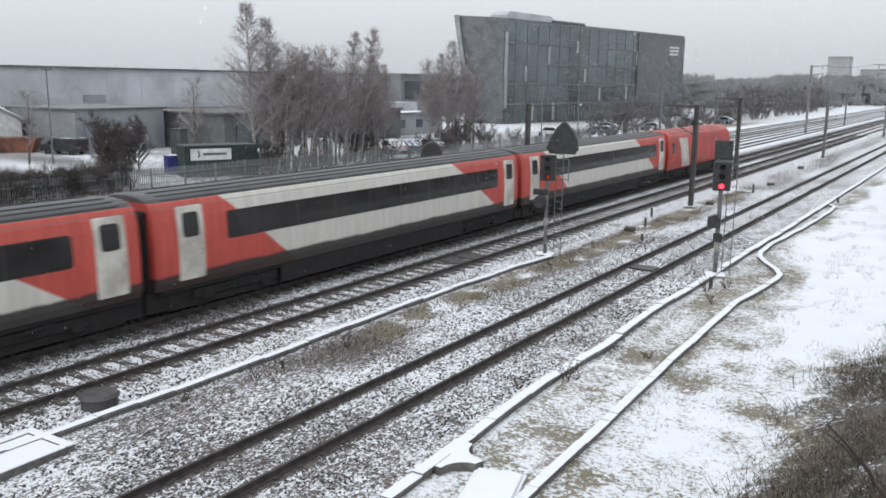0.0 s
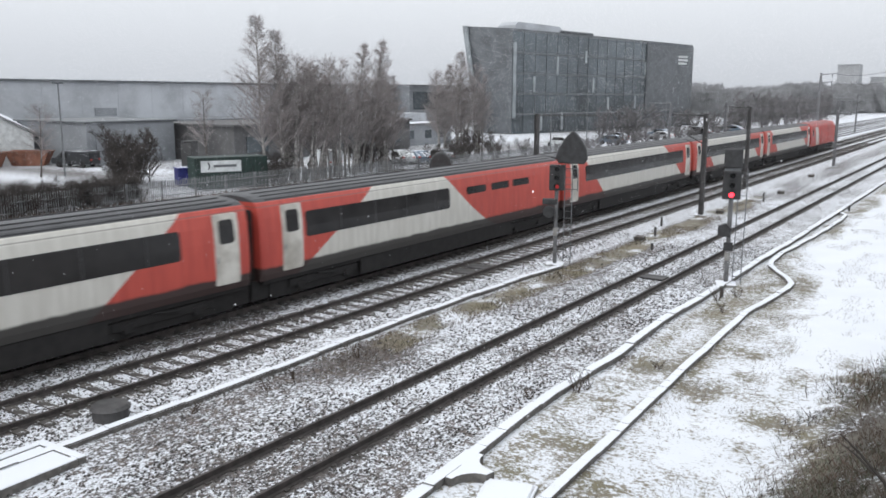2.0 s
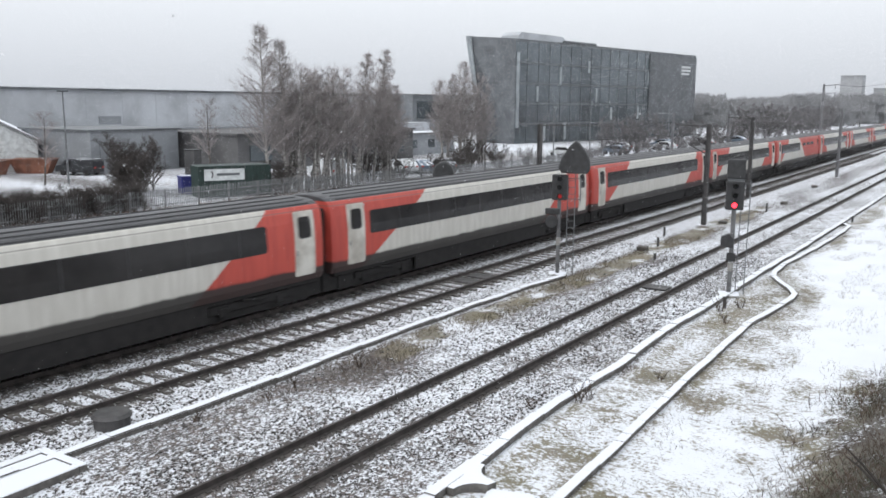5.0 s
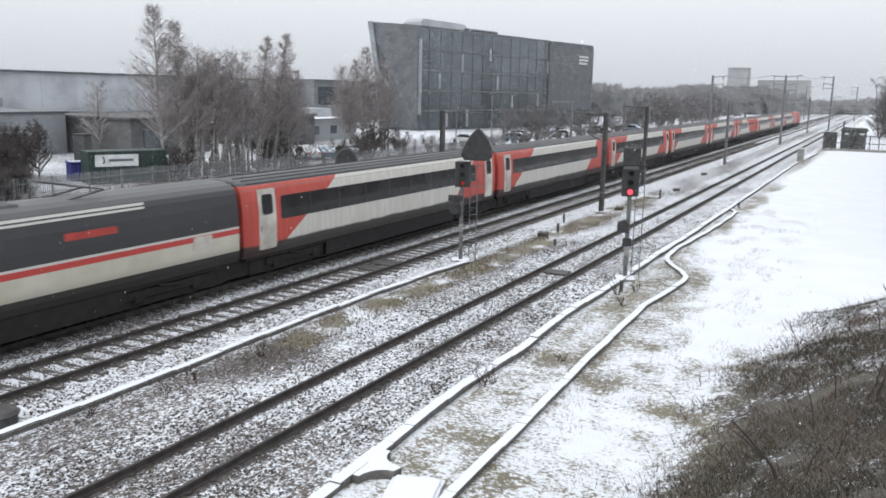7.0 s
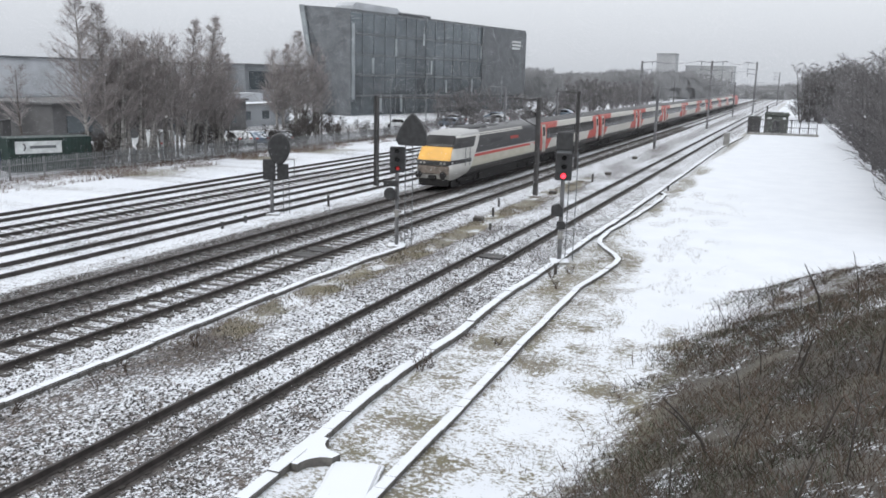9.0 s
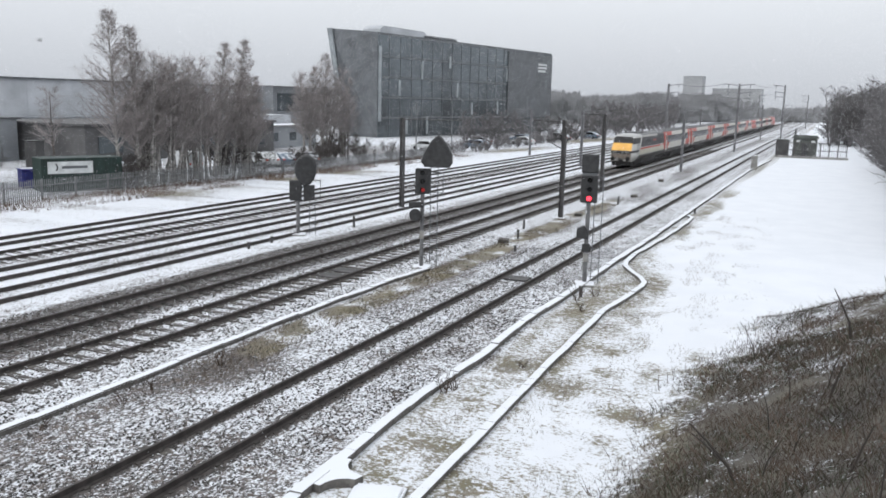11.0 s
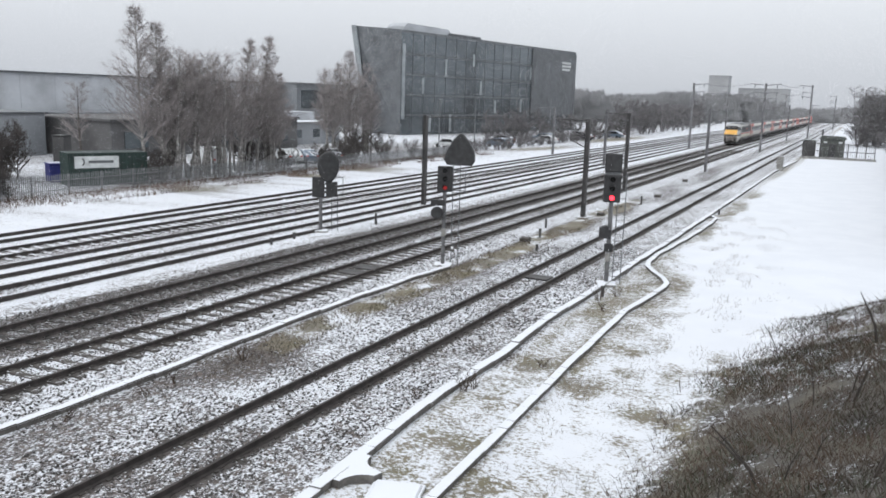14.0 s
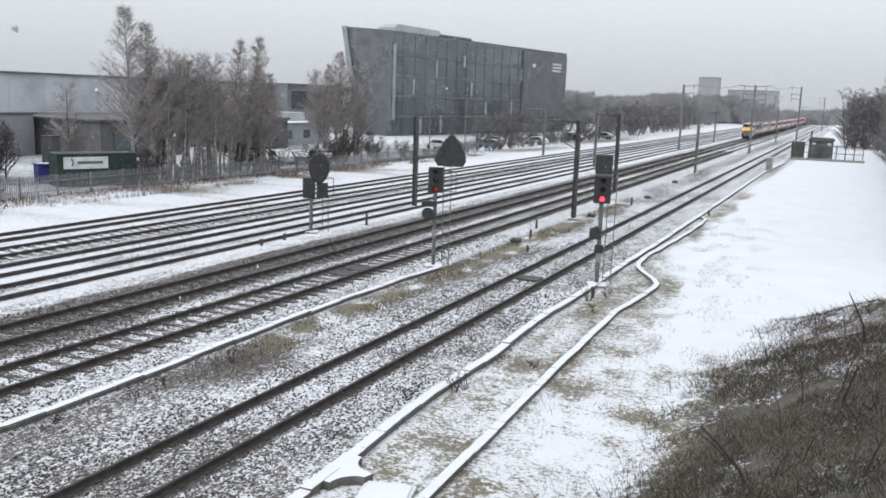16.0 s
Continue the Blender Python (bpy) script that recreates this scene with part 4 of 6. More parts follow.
# ---------- yard and far side ----------
M["palisade"] = surface("galvanised_palisade", (0.25, 0.255, 0.26), 0.6, 0.3, 0.3, 1.5, 20)
M["green"] = surface("dark_green_container_paint", (0.02, 0.042, 0.036), 0.6, 0, 0.3, 2, 20, 0.1, snow=0.12)
M["blue"] = surface("blue_bin_plastic", (0.03, 0.035, 0.19), 0.5, 0, 0.2, 3, 20, 0.05, snow=0.45)
M["sign"] = surface("white_sign_board", (0.68, 0.70, 0.70), 0.5, 0, 0.1, 2, 20, 0.02)
M["clad"] = surface("pale_metal_cladding", (0.53, 0.55, 0.58), 0.5, 0.2, 0.12, 0.15, 3, 0.05)
M["clad_dark"] = surface("grey_metal_cladding", (0.29, 0.305, 0.325), 0.55, 0.1, 0.15, 0.15, 3, 0.05)
# brick tone raised by some haze put into the base colour
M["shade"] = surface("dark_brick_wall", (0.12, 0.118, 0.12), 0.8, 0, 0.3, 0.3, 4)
M["curtain"] = surface("dark_reflective_glazing", (0.155, 0.178, 0.192), 0.22, 0.55, 0.35, 0.12, 0.7, 0.0, spec=0.6)
M["mullion"] = surface("grey_mullion", (0.15, 0.16, 0.17), 0.5, 0.3, 0.2, 0.5, 5)
M["pale_strip"] = surface("pale_glass_fin", (0.34, 0.37, 0.385), 0.35, 0.1, 0.2, 0.5, 5)
M["roof_snow"] = surface("snowy_flat_roof", (0.30, 0.30, 0.31), 0.8, 0, 0.2, 0.5, 5, 0.1, snow=0.9)


def palisade_fence(x0, y0, x1, y1, h, group="palisade"):
    t = thing("palisade_fence", "grey steel palisade fence with pointed pales", "fence", kind="structure")
    d = Vector((x1 - x0, y1 - y0, 0))
    n = int(d.length / 0.155)
    prof = [(-0.035, 0.0), (0.035, 0.0), (0.035, h - 0.12), (0.0, h), (-0.035, h - 0.12)]
    v, f = loft([[(a, yy, b) for a, b in prof] for yy in (-0.008, 0.008)])
    pale = mesh_of("pale", v, f, M["palisade"])
    turn = math.atan2(d.y, d.x)
    r = rng(3)
    for k in range(n):
        p = Vector((x0, y0, 0)) + d * (k / n)
        ob = part("pale", pale, t, "", (p.x, p.y, r.uniform(-0.03, 0.03)))
        ob.rotation_euler = (0, r.uniform(-0.02, 0.02), turn)
    bm = bmesh.new()
    for z in (0.4, h - 0.45):
        rod(bm, (x0, y0, z), (x1, y1, z), 0.035, None, 6)
    part("fence_rail", done("fence_rail", bm, M["palisade"]), t)
    m = int(d.length / 2.75)
    post = boxes("post", M["palisade"], ((-0.05, -0.05, -0.1), (0.05, 0.05, h - 0.05)))
    for k in range(m + 1):
        p = Vector((x0, y0, 0)) + d * (k / max(1, m)) - Vector((0.09, 0, 0))
        part("post", post, t, "", (p.x, p.y, 0))


palisade_fence(-48.8, 14, -48.8, 51.5, 1.5)
palisade_fence(-48.8, 51.6, -47.6, 66, 1.4)
palisade_fence(-47.6, 66.2, -47.2, 104, 1.3)


def container():
    t = thing("storage_container", "dark green storage container with white sign board", "container", (-52.45, 46.25, 0), -25)
    w, l, h = 2.3, 5.9, 2.5
    bm = bmesh.new()
    prof = []
    k = 0
    y = -l / 2
    while y < l / 2 - 0.05:
        prof += [(w / 2, y), (w / 2, y + 0.12), (w / 2 - 0.035, y + 0.16), (w / 2 - 0.035, y + 0.24)]
        y += 0.28
    prof.append((w / 2, l / 2))
    out = prof + [(-w / 2, l / 2), (-w / 2, -l / 2)]
    v, f = loft([[(a, b, z) for a, b in out] for z in (0.12, h - 0.06)])
    part("body", mesh_of("body", v, f, M["green"]), t)
    part("top_frame", boxes("top_frame", M["green"], ((-w / 2 - .02, -l / 2 - .02, h - 0.08), (w / 2 + .02, l / 2 + .02, h)), bevel=0.02), t)
    part("bottom_frame", boxes("bottom_frame", M["green"], ((-w / 2 - .02, -l / 2 - .02, 0.0), (w / 2 + .02, l / 2 + .02, 0.14)), bevel=0.02), t)
    sign = part("sign_board", boxes("sign_board", M["sign"], ((w / 2 + 0.01, -2.5, 1.35), (w / 2 + 0.05, 0.75, 2.25)), bevel=0.01), t, "white sign board with dark lettering bars")
    bm = bmesh.new()
    for a in range(-60, 61, 15):
        p = [Vector((w / 2 + 0.056, -2.1 + rr * math.cos(radians(b)), 1.83 + rr * math.sin(radians(b)))) for rr, b in ((0.34, a), (0.34, a + 15), (0.24, a + 15), (0.24, a))]
        if a < 60:
            bm.faces.new([bm.verts.new(q) for q in p])
    part("emblem", done("emblem", bm, M["black"]), sign, "dark crescent emblem")
    part("lettering_bar", boxes("lettering_bar", M["mullion"], ((w / 2 + 0.052, -1.5, 1.72), (w / 2 + 0.058, 0.35, 1.92))), sign, "dark bar of unreadable lettering")
    b = thing("wheeled_bin", "blue plastic storage bin with snowy lid", "bin", (-56.3, 45.0, 0), -25)
    part("body", boxes("body", M["blue"], ((-0.7, -0.7, 0.0), (0.7, 0.7, 1.35)), bevel=0.06), b)
    part("lid", boxes("lid", M["blue"], ((-0.75, -0.75, 1.35), (0.75, 0.75, 1.5)), bevel=0.05), b, "snow-covered lid")
    c = thing("equipment_cabinet", "dark tall equipment cabinet behind the container", "cabinet", (-59.5, 48.2, 0), 20)
    part("body", boxes("body", M["shade"], ((-0.5, -0.6, 0), (0.5, 0.6, 3.3)), bevel=0.04), c)
    part("cap", boxes("cap", M["black"], ((-0.55, -0.65, 3.3), (0.55, 0.65, 3.4)), bevel=0.02), c)


container()


def warehouse():
    """Long low distribution shed with a pale upper band and a dark bay wall."""
    t = thing("warehouse", "long pale grey metal-clad warehouse with dark loading bays", "warehouse")
    X, top = -112.0, 9.15
    part("wall", boxes("wall", M["clad"], ((X - 60, -40, 3.4), (X, 146, top)), bevel=0), t, "pale grey cladding")
    part("lower_wall", boxes("lower_wall", M["clad_dark"], ((X - 60, -40, -0.1), (X + 0.15, 146, 3.4))), t, "darker lower wall")
    part("roof", boxes("roof", M["roof_snow"], ((X - 60.3, -40.3, top), (X + 0.3, 146.3, top + 0.25)), bevel=0.03), t)
    part("gutter", boxes("gutter", M["mullion"], ((X + 0.3, -40, top - 0.1), (X + 0.5, 146, top + 0.22))), t, "dark roof edge")
    part("canopy", boxes("canopy", M["clad_dark"], ((X + 0.2, 60, 3.3), (X + 4, 146, 3.55))), t, "dark canopy")
    me = boxes("cladding_seam", M["clad"], ((0, -0.03, 3.45), (0.03, 0.03, top - 0.1)))
    for k in range(30):
        part("cladding_seam", me, t, "", (X, -36 + k * 6.0, 0))
    door_me = boxes("loading_door", M["shade"], ((0, -2.0, 0), (0.1, 2.0, 3.0)))
    for k in range(10):
        part("loading_door", door_me, t, "dark loading door", (X + 0.16, 92 + k * 5.2, 0))
    for y in (73.9,):
        part("vent", boxes("vent", M["clad_dark"], ((X, y, 4.15), (X + 0.12, y + 3.7, 5.35)), bevel=0.02), t, "grey louvred vent")
    # brick-dark low block and the end with offices
    b = thing("annex", "dark brick low flat-roofed annex behind the birches", "building")
    part("wall", boxes("wall", M["shade"], ((-84, 62.8, -0.1), (-70, 95, 3.9))), b)
    part("roof", boxes("roof", M["shade"], ((-84.3, 62.5, 3.9), (-69.7, 95.3, 4.15)), bevel=0.03), b)
    for k in range(6):
        part("window", boxes("window", M["curtain"], ((-69.98, 64.5 + k * 5.0, 1.0), (-69.9, 67.8 + k * 5.0, 2.8))), b)
    g = thing("storage_shed", "long low grey storage shed before the warehouse", "building")
    part("wall", boxes("wall", M["clad_dark"], ((-92, 51, -0.1), (-79, 62.0, 4.4))), g)
    part("roof", boxes("roof", M["mullion"], ((-92.3, 50.7, 4.4), (-78.7, 62.3, 4.6)), bevel=0.03), g)
    for k in range(2):
        part("shutter", boxes("shutter", M["clad_dark"], ((-79, 52 + k * 5, 0), (-78.9, 55.6 + k * 5, 3.2)), bevel=0.02), g)
    k = thing("low_building", "pale low flat-roofed building beside the car park", "building")
    part("wall", boxes("wall", M["clad_dark"], ((-84, 96.5, -0.1), (-73, 110, 3.0)), bevel=0.02), k)
    part("roof", boxes("roof", M["roof_snow"], ((-84.3, 96.2, 3.0), (-72.7, 110.3, 3.3)), bevel=0.03), k, "snow-covered flat roof")
    part("upper_store", boxes("upper_store", M["clad"], ((-84, 100, 3.3), (-77, 109, 4.6)), bevel=0.03), k)
    for y in (98.5, 103.0, 107.0):
        part("window", boxes("window", M["curtain"], ((-73.02, y, 1.0), (-72.94, y + 1.6, 2.2))), k)
    e = thing("office_end", "glazed end block of the warehouse with pale pier", "building")
    part("wall", boxes("wall", M["clad_dark"], ((-140, 146.5, -0.1), (-108, 166, 9.3))), e)
    part("roof", boxes("roof", M["roof_snow"], ((-140.3, 146.3, 9.3), (-107.7, 166.3, 9.6)), bevel=0.03), e)
    part("glazing", boxes("glazing", M["curtain"], ((-108.0, 148, 4.2), (-107.9, 164, 8.0))), e)
    part("pier", boxes("pier", M["clad"], ((-107.9, 164.5, 0), (-106.8, 166, 9.2))), e)


warehouse()


def office():
    """Four-storey dark glass block with a flared end wall."""
    t = thing("office_building", "dark glass four-storey office block with flared end", "office building")
    a, b = Vector((-79.3, 140.2, 0)), Vector((-67.5, 209.8, 0))
    d = (b - a).normalized()
    n = Vector((d.y, -d.x, 0))
    top = 19.2
    depth = -n * 8.2
    z = Vector((0, 0, 1))

    def prism(name, base, h0, h1, mat, lab=""):
        v = [p + z * h0 for p in base] + [p + z * h1 for p in base]
        m = len(base)
        f = [tuple(range(m))[::-1], tuple(range(m, 2 * m))] + [(k, (k + 1) % m, m + (k + 1) % m, m + k) for k in range(m)]
        me = mesh_of(name, v, f, mat)
        bm = bmesh.new()
        bm.from_mesh(me)
        bmesh.ops.recalc_face_normals(bm, faces=bm.faces)
        bm.to_mesh(me)
        bm.free()
        return part(name, me, t, lab)
    L = (b - a).length
    prism("wall", [a, b, b + depth, a + depth + d * 0.3], -0.1, top, M["curtain"], "dark reflective curtain wall")
    prism("roof", [a + d * 0.1, b + d * 0.1, b + depth, a + depth + d * 3], top, top + 0.5, M["mullion"])
    # flared end: the wall leans out towards the top
    lo, hi = a + depth, a - n * 9.6 - d * 3.0 + z * 20.4
    back = b - n * 9.0
    v = [a + n * .02, lo, back, a + n * .02 + z * (top + .5), hi, back + z * (top + .5)]
    f = [(0, 1, 2), (3, 5, 4), (0, 3, 4, 1), (1, 4, 5, 2), (0, 2, 5, 3)]
    part("flared_wall", mesh_of("flared_wall", v, f, M["mullion"]), t, "dark glass end wall leaning outwards")
    u = (hi - lo)
    side = (n * 0.9 - d * 0.05)
    v = [p + q for q in (-d * 0.12, -d * 0.45) for p in (lo, lo + side, hi + side * 1.3, hi)]
    f = [(0, 1, 2, 3), (4, 5, 6, 7), (0, 1, 5, 4), (1, 2, 6, 5), (2, 3, 7, 6), (3, 0, 4, 7)]
    part("edge_trim", mesh_of("edge_trim", v, f, M["pale_strip"]), t, "pale leaning edge trim")
    # storey bands and mullions
    q = Matrix(((d.x, n.x, 0, a.x), (d.y, n.y, 0, a.y), (0, 0, 1, 0), (0, 0, 0, 1)))
    for k in range(1, 5):
        me = boxes("storey_band", M["mullion"], ((0, 0.0, k * 3.85 - 0.25), (L, 0.10, k * 3.85 + 0.1)))
        me.transform(q)
        part("storey_band", me, t)
    pane = boxes("mullion", M["mullion"], ((-0.05, 0.0, 0.2), (0.05, 0.08, top)))
    pane.transform(q.to_3x3().to_4x4())
    k = 0
    s = 3.6
    while s < L:
        part("mullion", pane, t, "", tuple(a + d * s))
        s += 3.6
    r = rng(8)
    # panes whose reflection is painted as a paler base colour
    for s, z0, z1 in ((0.3, 3, top - 2), (6.5, 8, 11), (16, 0.5, 4), (14, 11.5, 15), (27, 8, 11), (33, 4.2, 7), (40, 1, 4), (24, 14, 16.5), (48, 12, 15.0), (9, 0.5, 3.6), (44, 4.5, 7.3)):
        me = boxes("window_panel", M["pale_strip"], ((s, 0.02, z0), (s + (0.9 if s < 1 else 0.7), 0.12, z1)))
        me.transform(q)
        part("window_panel", me, t, "window panel with pale reflection in its colour")
    # dark right wing, roof plant and lettering bars
    me = boxes("end_wing", M["mullion"], ((L - 22, 0.0, 4.0), (L, 0.3, top - 0.1)))
    me.transform(q)
    part("end_wing", me, t, "dark grey clad wing")
    me = boxes("sign_bar", M["sign"], ((L - 7.5, 0.3, 16.4), (L - 3, 0.4, 16.9)), ((L - 7.5, 0.3, 15.6), (L - 3, 0.4, 16.1)), ((L - 7.5, 0.3, 14.8), (L - 3.4, 0.4, 15.3)))
    me.transform(q)
    part("sign_bar", me, t, "white bars of unreadable lettering")
    bm = bmesh.new()
    prof = [(-0.5, 0), (0.5, 0), (0.46, 0.6), (0.40, 0.9), (-0.44, 1.0), (-0.5, 0.55)]
    v, f = loft([[(10.5 + u * 17 * sx, yy, top + 0.5 + b2 * 1.5) for u, b2 in prof] for yy, sx in ((-6, 0.9), (-4, 1.0), (-1.5, 0.92))])
    me = mesh_of("roof_plant", v, f, M["clad"])
    me.transform(q)
    part("roof_plant", me, t, "pale rounded rooftop plant housing")
    me = boxes("parapet_step", M["mullion"], ((17, -6.5, top + 0.5), (28, -0.6, top + 1.1)), bevel=0.2)
    me.transform(q)
    part("parapet_step", me, t)


office()


def small_buildings():
    t = thing("workshop", "white gabled workshop with snowy roof", "building", (-93, 48.5, 0), -117.7)
    prof = [(-4.0, 0), (4.0, 0), (4.0, 3.2), (0, 5.4), (-4.0, 3.2)]
    v, f = loft([[(a, y, b) for a, b in prof] for y in (-9, 5)])
    part("wall", mesh_of("wall", v, f, M["sign"]), t, "off-white gable wall")
    for s in (-1, 1):
        v, f = loft([[(s * 4.3, y, 3.12), (0, y, 5.45), (0, y, 5.68), (s * 4.3, y, 3.37)] for y in (-9.3, 5.3)])
        part("roof", mesh_of("roof", v, f, M["roof_snow"]), t, "snow-covered roof slope")
    part("shutter", boxes("shutter", M["clad_dark"], ((0.5, 4.95, 0), (3.5, 5.08, 2.8)), bevel=0.02), t)
    rust = surface("orange_skip_paint", (0.26, 0.11, 0.07), 0.7, 0, 0.4, 1, 10, 0.1, snow=0.5)
    for x, y, a in ((-86.5, 44.0, 30), (-85.0, 48.2, 40)):
        k = thing("skip", "orange-red waste skip with snow on the rim", "skip", (x, y, 0), a, "skips")
        v, f = loft([[(-2.2 * s, -1 * w, z), (2.2 * s, -1 * w, z), (2.2 * s, 1 * w, z), (-2.2 * s, 1 * w, z)] for s, w, z in ((0.7, .8, 0), (1, 1, 1.5), (0.96, .95, 1.5), (0.70, .75, 0.3))], True, False)
        f.append((12, 13, 14, 15))
        part("tub", mesh_of("tub", v, f, rust), k)
        part("rim", boxes("rim", rust, ((-2.25, -1.05, 1.46), (2.25, -0.95, 1.56)), ((-2.25, 0.95, 1.46), (2.25, 1.05, 1.56)), bevel=0.01), k)


small_buildings()


# ---------- vehicles ----------
def vehicle(name, label, at, turn, paint, L, W, H, van=False):
    t = thing(name, label, "van" if van else "car", at, turn, "parked vehicles")
    if van:
        prof = [(-L / 2, 0.35), (L / 2, 0.35), (L / 2, 0.95), (L / 2 - 0.75, 1.12), (L / 2 - 1.35, H - 0.05), (L / 2 - 1.7, H), (-L / 2 + 0.1, H), (-L / 2, H - 0.2)]
    else:
        prof = [(-L / 2, 0.35), (L / 2, 0.33), (L / 2, 0.72), (L / 2 - 0.9, 0.92), (L / 2 - 1.75, H - 0.06), (L / 2 - 2.2, H), (-L / 2 + 1.0, H - 0.03), (-L / 2 + 0.25, 0.98), (-L / 2, 0.85)]
    secs = []
    for x, s, zz in ((-W / 2, 0.97, 0.96), (-W / 2 + 0.1, 1.0, 1.0), (W / 2 - 0.1, 1.0, 1.0), (W / 2, 0.97, 0.96)):
        secs.append([(x, y * s, z if z < 0.5 else 0.35 + (z - 0.35) * zz) for y, z in prof])
    v, f = loft(secs)
    part("body", mesh_of("body", v, f, paint), t)
    for sgn in (-1, 1):
        if van:
            pts = [(L / 2 - 1.95, 1.05), (L / 2 - 1.05, 1.05), (L / 2 - 1.45, H - 0.22), (L / 2 - 1.95, H - 0.22)]
        else:
            pts = [(-L / 2 + 0.55, 0.92), (L / 2 - 1.15, 0.92), (L / 2 - 1.85, H - 0.14), (-L / 2 + 1.05, H - 0.14)]
        v, f = loft([[(sgn * (W / 2 + e), y, z) for y, z in pts] for e in (-0.05, 0.006)])
        part("side_window", mesh_of("side_window", v, f, M["glass"]), t)
    for end, z0 in ((1, 0.62), (-1, 0.75)):
        for sx in (-1, 1):
            part("light", boxes("light", M["sign"] if end > 0 else M["redline"], ((sx * W * 0.36 - 0.14, end * L / 2 - 0.03, z0), (sx * W * 0.36 + 0.14, end * L / 2 + 0.015, z0 + 0.15)), bevel=0.01), t)
    tyre = rods("wheel", M["gangway"], ((-0.1, 0, 0), (0.1, 0, 0), 0.32), sides=18)
    for sx in (-1, 1):
        for y in (-L * 0.3, L * 0.3):
            part("wheel", tyre, t, "", (sx * (W / 2 - 0.09), y, 0.32))
    if not van:
        yb = L / 2 - 1.35
    else:
        yb = L / 2 - 1.05
    bm = bmesh.new()
    box(bm, (-W / 2 + 0.14, -0.02, -0.27), (W / 2 - 0.14, 0.02, 0.27), 0.01)
    me = done("windscreen", bm, M["glass"])
    ob = part("windscreen", me, t, "", (0, yb + 0.02, (0.95 + H) / 2))
    ob.rotation_euler[0] = radians(38 if van else 52)


M["white_paint"] = surface("white_car_paint", (0.62, 0.64, 0.65), 0.35, 0, 0.1, 1, 10, 0.0, snow=0.3)
M["silver_paint"] = surface("blue_silver_car_paint", (0.16, 0.21, 0.27), 0.35, 0.2, 0.15, 1, 10, 0.0, snow=0.4)
M["dark_paint"] = surface("dark_car_paint", (0.02, 0.022, 0.026), 0.3, 0, 0.2, 1, 10, 0.0, snow=0.35)
vehicle("delivery_van", "white delivery van parked behind the fence", (-57.6, 63.4, 0), 75, M["white_paint"], 4.4, 1.8, 1.95, True)
vehicle("parked_car", "snow-topped blue-silver parked car", (-54.0, 74.6, 0), 60, M["silver_paint"], 4.3, 1.75, 1.45)
vehicle("parked_car", "white parked car with snow on its roof", (-55.0, 73.0, 0), 60, M["white_paint"], 4.3, 1.75, 1.5)
vehicle("parked_car", "dark parked hatchback with snow on its roof", (-52.4, 76.8, 0), 60, M["dark_paint"], 4.2, 1.75, 1.5)
vehicle("pickup_truck", "dark parked pickup with snow on its roof", (-79.3, 49.8, 0), 110, M["dark_paint"], 4.6, 1.8, 1.7, True)
for k in range(9):
    vehicle("parked_car", "snow-covered car in the office car park", (-55.0 + k * 0.55 + (k % 2) * 4, 112 + k * 9.0, 0), 80, (M["white_paint"], M["silver_paint"], M["dark_paint"])[k % 3], 4.3, 1.75, 1.48)


